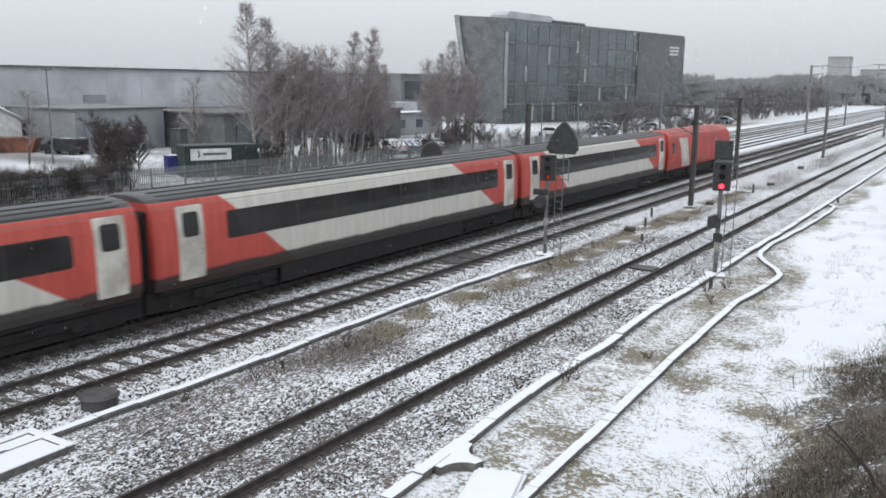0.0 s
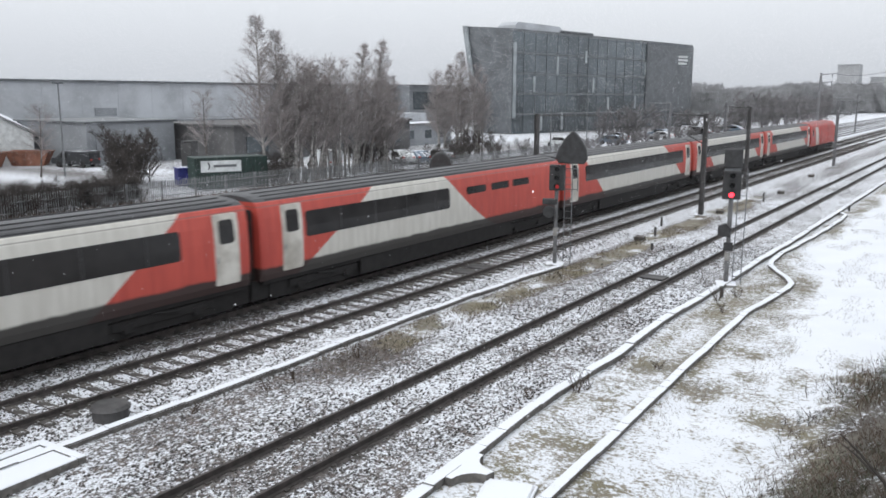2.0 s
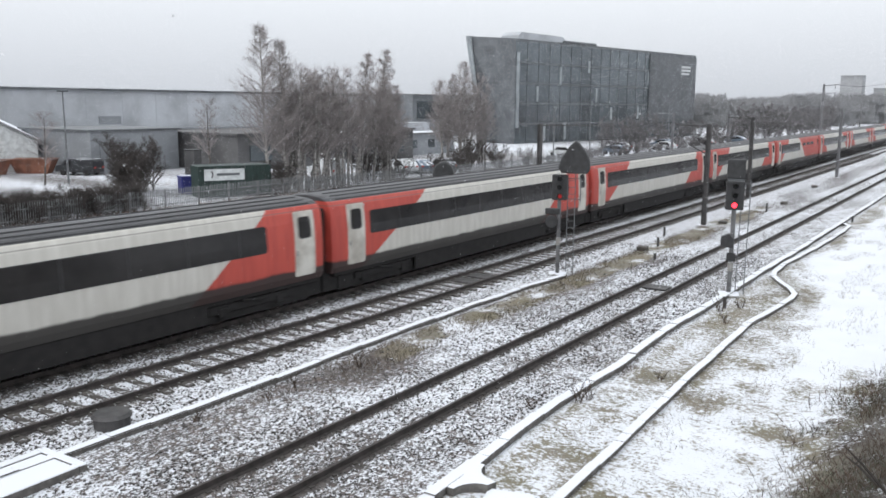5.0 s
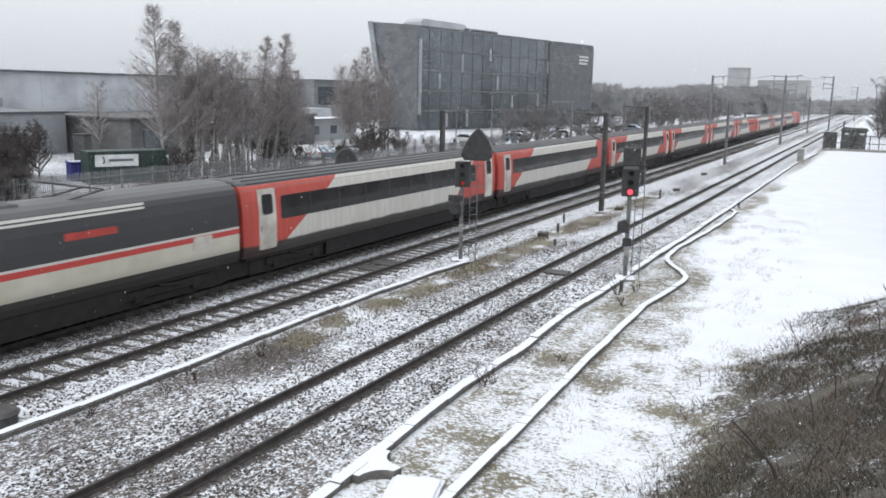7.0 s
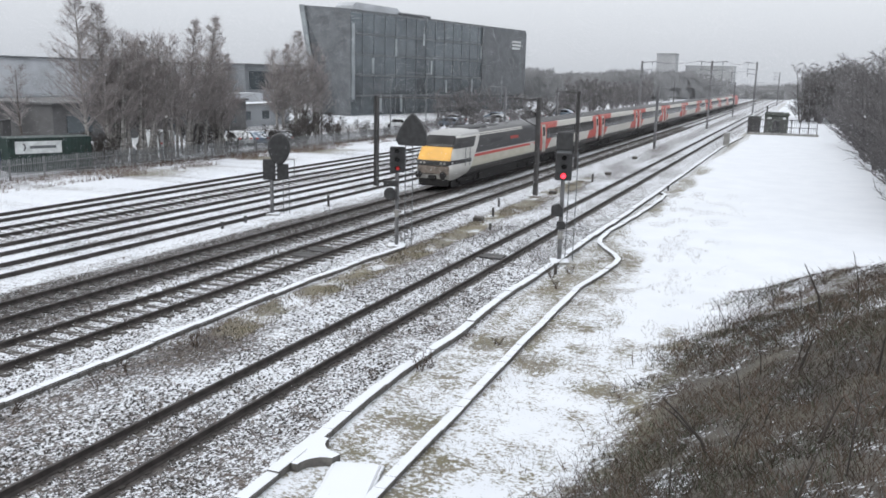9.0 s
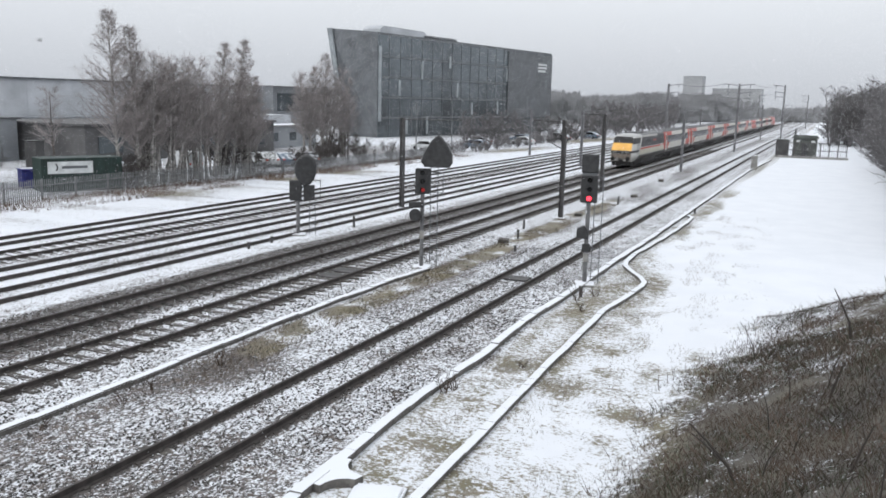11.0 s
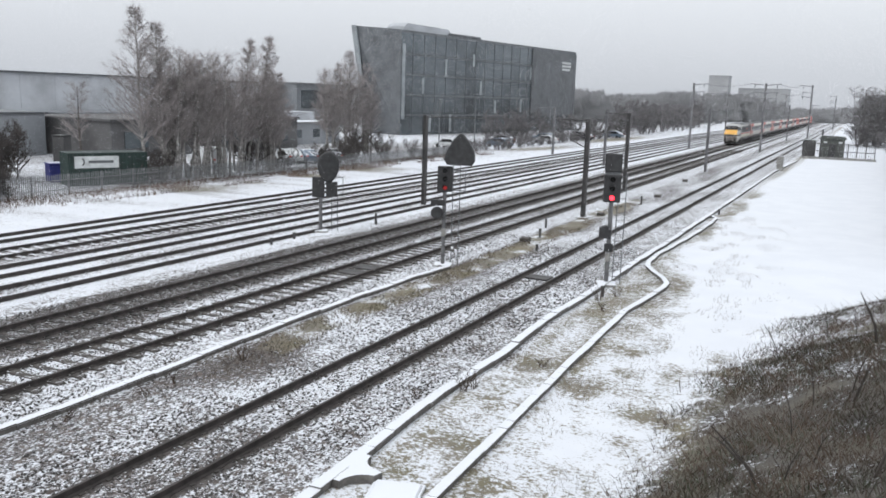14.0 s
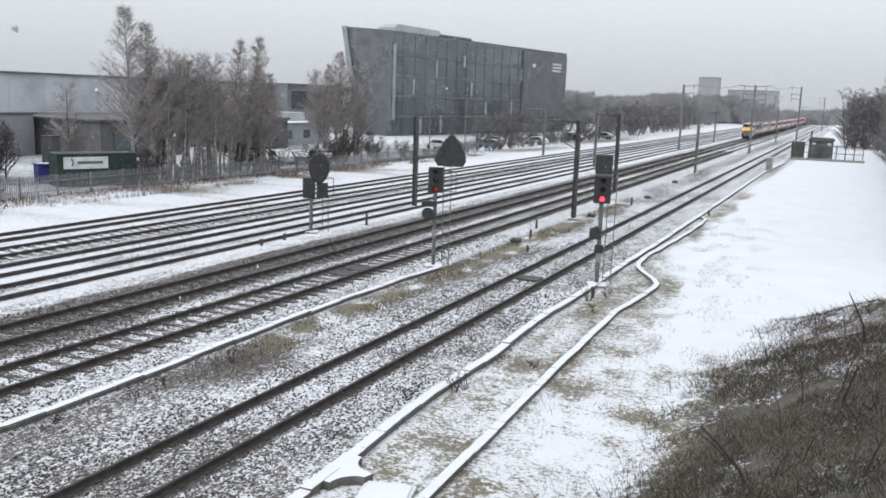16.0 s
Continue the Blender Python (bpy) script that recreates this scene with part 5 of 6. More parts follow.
# ---------- line-side things ----------
def lineside():
    t = thing("cable_chamber", "snow-covered concrete cable chamber with raised rim", "cable chamber", (-15.75, 8.2, 0), 2)
    part("rim", boxes("rim", M["trough"], ((-0.75, -1.2, -0.1), (0.75, -1.0, 0.17)), ((-0.75, 0.75, -0.1), (0.75, 0.95, 0.17)), ((-0.75, -1.0, -0.1), (-0.55, 0.75, 0.17)), ((0.55, -1.0, -0.1), (0.75, 0.75, 0.17)), bevel=0.02), t)
    part("lid", boxes("lid", M["trough"], ((-0.55, -1.0, 0.02), (0.55, 0.75, 0.13)), bevel=0.02), t, "snow-covered lid")
    t = thing("equipment_case", "round dark drum lid beside the trough", "equipment case", (-16.75, 10.9, 0))
    part("body", rods("body", M["mast"], ((0, 0, -0.05), (0, 0, 0.27), 0.40, 0.42), sides=20), t)
    part("lid", rods("lid", M["mast"], ((0, 0, 0.27), (0, 0, 0.34), 0.46, 0.40), sides=20), t)
    t = thing("cable_chamber", "snow-covered slab chamber at the trough junction", "cable chamber", (-7.14, 12.6, 0), 16)
    part("slab", boxes("slab", M["trough"], ((-0.46, -0.88, -0.1), (0.46, 0.66, 0.09)), bevel=0.03), t)
    part("rim", boxes("rim", M["concrete"], ((-0.52, -0.94, -0.1), (0.52, 0.72, 0.05)), bevel=0.02), t)
    # flared junction piece with a hollowed side
    t = thing("trough_junction", "snow-topped flared concrete trough junction piece", "cable trough")
    out = [(-8.66, 12.5), (-8.24, 12.5)]
    out += [(-7.78 - 0.46 * math.cos(radians(a)), 12.5 + 0.52 * math.sin(radians(a))) for a in range(15, 91, 15)]
    out += [(-7.72, 13.24)] + [(-7.86 - 0.44 * math.sin(radians(a)), 13.78 - 0.5 * math.cos(radians(a))) for a in range(0, 91, 15)] + [(-8.74, 13.82)]
    v, f = loft([[(x, y, z) for x, y in out] for z in (-0.08, 0.176)])
    part("body", mesh_of("body", v, f, M["trough"]), t)
    # short posts and stakes
    for x, y, h in ((-25.0, 41.6, 0.6), (-25.6, 32.6, 0.32), (-25.7, 34.6, 0.32), (-15.3, 43.0, 0.45), (-16.2, 46.5, 0.5), (-14.0, 39, 0.3), (-8.3, 60, 0.35), (-8.35, 31.0, 0.4), (-14.2, 62, 0.6)):
        s = thing("marker_post", "short weathered concrete marker post", "post", (x, y, 0), 0, "marker posts")
        part("post", rods("post", M["mast"], ((0, 0, -0.1), (0, 0, h), 0.075, 0.065)), s)
        part("cap", rods("cap", M["hut"], ((0, 0, h), (0, 0, h + 0.05), 0.09, 0.07)), s)
    s = thing("marker_post", "pale square concrete post by the fence", "post", (-8.4, 107.5, 0))
    part("post", boxes("post", M["concrete"], ((-0.35, -0.35, -0.1), (0.35, 0.35, 1.75)), bevel=0.05), s)
    # point machines and boxes between the tracks
    for x, y, w in ((-15.6, 41.5, 0.9), (-15.0, 54, 0.7), (-14.3, 68, 1.4), (-11.6, 41, 0.0), (-15.1, 84, 1.6)):
        if w:
            s = thing("trackside_box", "low grey trackside box with snowy lid", "equipment box", (x, y, 0), 8, "trackside boxes")
            part("body", boxes("body", M["sleeper"], ((-0.25, -w / 3, -0.05), (0.25, w / 3, 0.14)), bevel=0.04), s)
            part("lid", boxes("lid", M["sleeper"], ((-0.27, -w / 3 - .02, 0.14), (0.27, w / 3 + .02, 0.18)), bevel=0.02), s)
    board = boxes("board", M["mast"], ((-0.5, -0.4, 0.0), (0.5, 0.4, 0.07)), bevel=0.02)
    for x, y in ((TRACK_B, 29.2), (TRACK_B, 30.4), (TRACK_A, 32.8)):
        s = thing("track_board", "dark wet board between the rails", "board", (x, y, 0.02), 0, "boards in the track")
        part("board", board, s)


lineside()


def hut():
    t = thing("relay_hut", "dark green relay hut with snow-edged roof", "hut", (-3.9, 142, 0), 0)
    part("wall", boxes("wall", M["hut"], ((-1.7, -1.5, 0), (1.7, 1.5, 2.9)), bevel=0.03), t)
    v, f = loft([[(-1.95, y, 2.9), (1.95, y, 2.9), (1.6, y, 3.35), (-1.5, y, 3.45)] for y in (-1.8, 1.8)])
    part("roof", mesh_of("roof", v, f, M["hut"]), t, "dark roof with snow along its edge")
    part("chimney", rods("chimney", M["black"], ((-1.5, 0, 3.2), (-1.5, 0, 4.3), 0.12)), t)
    part("door", boxes("door", M["black"], ((-0.4, -1.55, 0.1), (0.5, -1.5, 2.1))), t)
    for x in (-1.2, 0.9):
        part("window", boxes("window", M["sign"], ((x, -1.55, 2.3), (x + 0.5, -1.5, 2.6))), t)
    c = thing("relay_cabinet", "tall grey equipment cabinet beside the line", "cabinet", (-7.0, 139, 0))
    part("body", boxes("body", M["mast"], ((-0.9, -0.8, 0), (0.9, 0.8, 2.6)), bevel=0.05), c)
    part("lid", boxes("lid", M["hut"], ((-1.0, -0.9, 2.6), (1.0, 0.9, 2.75)), bevel=0.03), c)
    fn = thing("compound_fence", "open steel fence round the relay hut", "fence", kind="structure")
    bm_post = boxes("post", M["mast"], ((-0.06, -0.06, -0.1), (0.06, 0.06, 2.4)))
    for x in np.arange(-7.6, 2.3, 1.2):
        part("post", bm_post, fn, "", (x, 137.6, 0))
    for z in (0.25, 1.2, 2.3):
        part("fence_rail", rods("fence_rail", M["mast"], ((-7.6, 137.6, z), (2.1, 137.6, z), 0.05)), fn)
    part("fence_base", boxes("fence_base", M["concrete"], ((-7.8, 137.4, -0.1), (2.3, 137.5, 0.35))), fn)
    bar = boxes("bar", M["mast"], ((-0.02, -0.02, 0.25), (0.02, 0.02, 2.3)))
    for x in np.arange(-7.5, 2.1, 0.3):
        part("bar", bar, fn, "", (x, 137.62, 0))


hut()


def street_lamp(x, y, h):
    t = thing("street_lamp", "slim grey street lamp in the yard", "street lamp", (x, y, 0), 0, "street lamps")
    part("pole", rods("pole", M["steel"], ((0, 0, 0), (0, 0, h), 0.10, 0.06)), t)
    part("head", boxes("head", M["mullion"], ((-0.15, -0.5, h), (0.15, 0.5, h + 0.14)), bevel=0.04), t)


for x, y, h in ((-71, 43.4, 8.3), (-60, 96, 8), (-58, 128, 8), (-50.5, 100, 7), (-56, 160, 8)):
    street_lamp(x, y, h)


# ---------- trees ----------
def limb(v, f, a, b, r0, r1, sides=4):
    n = len(v)
    d = (b - a)
    q = d.to_track_quat("Z", "Y")
    for c, r in ((a, r0), (b, r1)):
        for k in range(sides):
            t = k * 2 * math.pi / sides
            v.append(c + q @ Vector((r * math.cos(t), r * math.sin(t), 0)))
    for k in range(sides):
        j = (k + 1) % sides
        f.append((n + k, n + j, n + sides + j, n + sides + k))


def tree_parts(seed, h, spread, stems, density, up=0.75, low=0.12, droop=0.0, trunk_r=0.14, fan=1.6, fine=3, thick=1.0, taper=0.75):
    """Bare tree: tapered stems, limbs, twigs and twiglets."""
    r = rng(seed)
    trunks, cv, cf = [], [], []
    for s in range(stems):
        tv, tf = [], []
        trunks.append((tv, tf))
        base = Vector((r.uniform(-.3, .3) * (stems > 1) * stems * 0.4, r.uniform(-.3, .3) * (stems > 1) * stems * 0.4, -0.1))
        lean = Vector((r.uniform(-.12, .12), r.uniform(-.12, .12), 0)) * (fan if stems > 1 else 0.6)
        hh = h * r.uniform(0.75, 1.0) if s else h
        pts, p = [base], base
        n = 9
        for k in range(n):
            p = p + Vector((lean.x + r.uniform(-.05, .05), lean.y + r.uniform(-.05, .05), 1)) * (hh / n)
            pts.append(p)
        rings = []
        for k, p in enumerate(pts):
            rad = trunk_r * (1 - k / n) ** 0.9 + 0.012
            rings.append([p + Vector((rad * math.cos(w * math.pi / 3.5), rad * math.sin(w * math.pi / 3.5), 0)) for w in range(7)])
        a, b = loft(rings)
        tv.extend(a)
        tf.extend(b)
        for b in range(int(density * 26)):
            u = low + (0.99 - low) * (b + r.rand()) / (density * 26)
            k = min(n - 1, int(u * n))
            o = pts[k].lerp(pts[k + 1], u * n - k)
            ang = r.uniform(0, 2 * math.pi)
            ln = spread * (1 - taper * u) * r.uniform(0.6, 1.15)
            rise = up * r.uniform(0.7, 1.3)
            d = Vector((math.cos(ang), math.sin(ang), rise)).normalized()
            q, seg = o, ln / 4
            for m in range(4):
                e = q + (d + Vector((r.uniform(-.2, .2), r.uniform(-.2, .2), r.uniform(-.1, .2) - droop * m * 0.25))).normalized() * seg
                limb(cv, cf, q, e, 0.035 * (1 - m / 4.5) * (1.2 - u) + 0.008, 0.035 * (1 - (m + 1) / 4.5) * (1.2 - u) + 0.007, 4)
                for w in range(3 if m else 1):
                    td = (d + Vector((r.uniform(-.9, .9), r.uniform(-.9, .9), r.uniform(-.5, .9) - droop))).normalized()
                    te = e + td * r.uniform(0.3, 0.9) * (0.35 + ln * 0.22)
                    limb(cv, cf, e, te, 0.011 * thick, 0.006 * thick, 3)
                    for x in range(fine):
                        g = e.lerp(te, r.uniform(0.2, 0.95))
                        gd = (td + Vector((r.uniform(-.8, .8), r.uniform(-.8, .8), r.uniform(-.6, .6) - droop))).normalized()
                        limb(cv, cf, g, g + gd * r.uniform(0.15, 0.55) * (1.4 if fine < 3 else 1), 0.008 * thick, 0.004 * thick, 3)
                q = e
    return trunks, cv, cf


def tree(name, label, category, seed, bark, twig, **kw):
    t = thing(name, label, category)
    trunks, cv, cf = tree_parts(seed, **kw)
    for tv, tf in trunks:
        nm = "trunk" if len(trunks) == 1 else "stem"
        part(nm, mesh_of(nm, tv, tf, bark), t)
    part("crown", mesh_of("crown", cv, cf, twig), t)
    return t


def plant(proto, spots, group, seed=1):
    """First spot takes the model itself, the rest are copies."""
    r = rng(seed)
    for k, (x, y, s) in enumerate(spots):
        z = float(ground_height(np.array(float(x)), np.array(float(y))))
        m = pose(x, y, z - 0.02, 0, 0, r.uniform(0, 360))
        if k == 0:
            proto.matrix_basis = m
            ob = proto
        else:
            ob = copy_thing(proto, m)
        ob.scale = (s, s, s * r.uniform(0.93, 1.07))
        ob["group"] = group


tall_birch = tree("birch_tree", "tall bare birch with fine drooping twigs", "tree", 3, M["birch"], M["twig"], h=13.6, spread=5.2, stems=1, density=5.0, up=0.95, low=0.22, droop=0.2, taper=0.96)
spire = tree("birch_tree", "slender bare birch with a narrow pointed crown", "tree", 14, M["birch"], M["twig"], h=12.4, spread=5.4, stems=1, density=4.4, up=1.0, low=0.2, droop=0.25, trunk_r=0.12, taper=0.96)
multi = tree("bare_tree", "bare many-stemmed deciduous tree by the fence", "tree", 5, M["birch"], M["twig"], h=10.0, spread=3.4, stems=5, density=1.45, up=1.1, low=0.3, fine=2, thick=1.1)
small_tree = tree("bare_sapling", "young bare tree with thin upright limbs", "tree", 9, M["bark"], M["twig"], h=7.0, spread=2.8, stems=1, density=1.2, up=0.8, low=0.25, trunk_r=0.1)
shrub = tree("bare_shrub", "dense dark leafless shrub", "shrub", 12, M["hedge"], M["hedge"], h=4.4, spread=1.9, stems=9, density=0.36, up=0.9, low=0.1, trunk_r=0.05, fan=5.0, fine=1, thick=1.8)
plant(tall_birch, [(-51, 48.9, 1.0), (-50.6, 50.6, 0.9), (-56, 85.8, 0.96), (-51.5, 55.2, 0.78), (-51.8, 52.2, 0.8)], "birches", 4)
plant(spire, [(-51, 62.8, 0.95), (-51, 60.2, 0.91), (-51, 64.6, 0.80), (-51.4, 57.4, 0.80), (-52, 66.0, 0.78), (-56.5, 83.6, 0.85)], "birches", 5)
plant(multi, [(-51, 52.1, 1.05), (-50.6, 54, 1.0), (-51, 55.8, 1.0), (-50.8, 58, 1.03), (-51.5, 66, 0.85), (-56, 82.5, 0.95), (-56.5, 91.5, 0.95), (-57, 88, 1.0), (-52, 61.7, 0.9), (-52.5, 53.2, 0.85), (-50.5, 64.2, 0.8)], "trees by the fence", 6)
plant(small_tree, [(-68.8, 58.0, 1.05), (-72.0, 41.7, 0.88), (-70, 36, 0.8)], "saplings", 7)
bush = tree("bare_bush", "dense round leafless bush behind the fence", "bush", 61, M["hedge"], M["hedge"], h=4.4, spread=1.9, stems=12, density=0.85, up=0.9, low=0.05, trunk_r=0.05, fan=5.0, fine=4, thick=0.85)
plant(bush, [(-61.5, 43.2, 1.0), (-59.8, 42.0, 0.8)], "bushes behind the fence", 3)
plant(shrub, [*[(-50.2 - 0.8 * (k % 4), 48.5 + 1.45 * k, 0.5 + 0.06 * ((k * 5) % 4)) for k in range(13) if not 52.5 < 48.5 + 1.45 * k < 62], (-53, 80, 0.6), (-54, 84, 0.7), (-55, 88, 0.7), (-54.5, 92, 0.7), (-49.5, 72, 0.5), (-49.7, 77, 0.55), (-49.2, 84, 0.5), (-48.6, 90, 0.5)], "line-side shrubs", 8)
hedge = tree("hedge_shrub", "low twiggy dark hedge shrub behind the fence", "shrub", 77, M["hedge"], M["hedge"], h=2.0, spread=1.1, stems=9, density=0.6, up=0.7, low=0.03, trunk_r=0.025, fan=4.0, fine=3, thick=0.7)
plant(hedge, [(-49.7 - 0.5 * (k % 2), 13 + 0.8 * k, 0.72 + 0.08 * ((k * 7) % 5)) for k in range(28)], "hedge behind the fence", 18)
# hedge colour greyed and lightened to paint in the haze over the yard
M["hazed_twig"] = surface("hazed_shrub_twigs", (0.17, 0.16, 0.163), 0.85, 0, 0.3, 0.8, 6, 0.0)
far_shrub = tree("bare_shrub", "grey leafless shrub along the yard, haze in its colour", "shrub", 33, M["hazed_twig"], M["hazed_twig"], h=4.4, spread=1.9, stems=8, density=0.28, up=0.9, low=0.05, trunk_r=0.05, fan=5.0, fine=1, thick=2.6)
r_ = rng(52)
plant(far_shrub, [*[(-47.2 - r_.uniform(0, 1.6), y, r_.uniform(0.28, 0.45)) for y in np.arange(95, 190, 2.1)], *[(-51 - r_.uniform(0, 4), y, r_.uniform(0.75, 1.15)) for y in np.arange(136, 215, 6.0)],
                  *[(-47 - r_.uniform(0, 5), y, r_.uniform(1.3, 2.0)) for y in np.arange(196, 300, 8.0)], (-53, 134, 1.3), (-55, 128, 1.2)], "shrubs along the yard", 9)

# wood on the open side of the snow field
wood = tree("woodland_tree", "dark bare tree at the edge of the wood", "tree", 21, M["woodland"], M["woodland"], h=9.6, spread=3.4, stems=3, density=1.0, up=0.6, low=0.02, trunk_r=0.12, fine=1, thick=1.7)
r_ = rng(44)
spots = []
for y in np.arange(47, 120, 3.0):
    spots.append((6.9 + r_.uniform(-0.6, 0.9), y, r_.uniform(0.85, 1.08)))
    spots.append((10.0 + r_.uniform(-1, 1), y + 1.5, r_.uniform(1.0, 1.2)))
for y in np.arange(120, 330, 5.0):
    spots.append((7.0 + r_.uniform(-1, 1) + (y > 170) * 2, y, r_.uniform(1.05, 1.3)))
for y in np.arange(188, 216, 4.0):
    for x in np.arange(0.5, 9, 2.6):
        spots.append((x + r_.uniform(-1, 1), y + r_.uniform(-1, 1), r_.uniform(1.1, 1.3)))
plant(wood, spots, "edge of the wood", 11)


def far_woods():
    """Woods with haze in their colour: many small ragged clumps in one mesh."""
    pale = surface("hazed_winter_woods", (0.29, 0.292, 0.30), 0.9, 0, 0.25, 0.02, 0.3, 0.0)
    r = rng(17)
    v, f = [], []

    def clump(c, s):
        """A ragged tuft of upright strokes that thin out upwards."""
        for j in range(13):
            a, d = r.uniform(0, 6.28), s * math.sqrt(r.rand())
            p = c + Vector((math.cos(a) * d, math.sin(a) * d, 0))
            h, w = s * r.uniform(0.3, 0.9) * (1.3 - d / s), s * r.uniform(0.06, 0.16)
            n = len(v)
            v.extend((p + Vector((-w, 0, -s)), p + Vector((w, 0.3 * w, -s)), p + Vector((r.uniform(-w, w), w, -s * 0.6)), p + Vector((r.uniform(-.3, .3) * s, 0, h))))
            f.extend(((n, n + 1, n + 3), (n + 1, n + 2, n + 3), (n + 2, n, n + 3)))
    for k in range(3400):
        u = r.rand()
        x = -190 + 150 * u + r.uniform(-6, 6)
        y = 330 + 90 * u + r.uniform(-14, 30)
        h = 13.5 + 2.0 * math.sin(u * 9) + 1.2 * math.sin(u * 23) - 4.0 * u
        clump(Vector((x, y, max(0.5, h * r.uniform(0.15, 1.0)))), r.uniform(1.0, 2.4))
    for k in range(3000):
        u = r.rand()
        x, y = -118 + 62 * u + r.uniform(-8, 4), 215 + 150 * u + r.uniform(-8, 12)
        clump(Vector((x, y, max(0.5, (9.0 + 2.5 * u + 1.5 * math.sin(u * 17)) * r.uniform(0.1, 1.0)))), r.uniform(0.8, 1.7))
    for k in range(1600):
        x, y = r.uniform(-90, 120), 470 + r.uniform(0, 60)
        clump(Vector((x, y, r.uniform(1, 9.0 + 2 * math.sin(x * 0.05)))), r.uniform(1.5, 3))
    tagged(new("far_woods", mesh_of("far_woods", v, f, pale)), "grey leafless woods with snow haze in their colour", "woods", kind="stuff")
    for x, y, w, d, h in ((-78, 520, 11, 12, 24), (-55, 540, 28, 14, 17.5)):
        t = thing("tower_block", "distant block with snow haze in its pale colour", "building", (x, y, 0), 0, "distant blocks")
        # wall colour paled to stand in for haze
        wall = surface("hazed_block_wall", (0.45, 0.46, 0.475), 0.9, 0, 0.08, 0.05, 0.5, 0.0)
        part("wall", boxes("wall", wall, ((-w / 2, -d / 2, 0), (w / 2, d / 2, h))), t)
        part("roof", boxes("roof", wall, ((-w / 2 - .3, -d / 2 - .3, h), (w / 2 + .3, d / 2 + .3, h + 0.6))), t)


far_woods()


# ---------- undergrowth ----------
def blades(name, label, seed, count, area, size, mat, keep=None, lean=0.9):
    """Dead stalks and blades as thin three-sided spikes."""
    r = rng(seed)
    v, f = [], []
    x0, x1, y0, y1 = area
    made = 0
    while made < count:
        x, y = r.uniform(x0, x1), r.uniform(y0, y1)
        if keep and not keep(x, y, r):
            made += 0.2
            continue
        z = float(ground_height(np.array(x), np.array(y)))
        h = size * r.uniform(0.4, 1.3)
        a, b = Vector((x, y, z - 0.02)), Vector((x + r.uniform(-lean, lean) * h, y + r.uniform(-lean, lean) * h, z + h))
        w = h * 0.03 + 0.004
        n = len(v)
        v += [a + Vector((w, 0, 0)), a + Vector((-w * .5, w * .8, 0)), a + Vector((-w * .5, -w * .8, 0)), b]
        f += [(n, n + 1, n + 3), (n + 1, n + 2, n + 3), (n + 2, n, n + 3)]
        made += 1
    tagged(new(name, mesh_of(name, v, f, mat)), label, "grass", kind="stuff")


M["straw"] = surface("dead_straw_grass", (0.15, 0.118, 0.085), 0.85, 0, 0.5, 0.8, 4, 0.0)
M["fence_straw"] = surface("fence_dead_grass", (0.17, 0.118, 0.092), 0.85, 0, 0.5, 0.5, 4, 0.0)
M["moss"] = surface("dull_green_grass", (0.068, 0.086, 0.053), 0.85, 0, 0.5, 0.8, 4, 0.0)
M["dead"] = surface("brown_dead_stalks", (0.105, 0.074, 0.056), 0.85, 0, 0.8, 0.6, 4, 0.0)


def on_green(x, y, r):
    return on_bank(x, y, r) and noise.noise(Vector((x * 0.35, y * 0.3, 2.0))) > -0.22 + 0.3 * r.rand()


def on_bank(x, y, r):
    h = float(bank_height(np.array(x), np.array(y)))
    patch = noise.noise(Vector((x * 0.5, y * 0.4, 7.0))) + 0.8 * noise.noise(Vector((x * 1.5, y * 1.1, 3.0)))
    return h > 0.0 + 0.9 * r.rand() ** 2 and patch > -0.62 + 0.40 * r.rand() - 0.10 * min(h, 1.5) + 0.022 * max(0.0, y - 14)


blades("dead_grass", "brown dead grass and stalks on the embankment", 1, 54000, (-4.5, 7, 8, 32), 0.12, M["dead"], on_bank)
blades("bank_grass", "dull green grass tufts on the embankment", 2, 40000, (-4.5, 7, 8, 32), 0.10, M["moss"], on_green)
blades("bramble_tangle", "tangled long brown stems over the embankment", 8, 9000, (-4.5, 7, 8, 33), 0.26, M["dead"], on_bank, 1.6)
blades("verge_grass", "straw-coloured grass tufts beside the trough", 3, 6500, (-15.75, -14.1, 15, 62), 0.15, M["straw"], lambda x, y, r: noise.noise(Vector((x * 1.2, y * 0.3, 1.0))) > -0.12 + 0.2 * r.rand())
blades("snow_tufts", "sparse dead tufts poking through the snow", 4, 8200, (-8.4, -1.0, 11, 60), 0.10, M["straw"], lambda x, y, r: noise.noise(Vector((x * 0.9, y * 0.5, 4.0))) > 0.10 and x < -5.2 + 4 * r.rand() + 0.05 * (30 - y))
blades("fence_grass", "brown grass along the palisade fence", 6, 9000, (-48.9, -44.2, 18, 105), 0.42, M["fence_straw"], lambda x, y, r: noise.noise(Vector((x * 0.6, y * 0.25, 5.0))) > -0.35 + (x > -46.6) * 0.35)


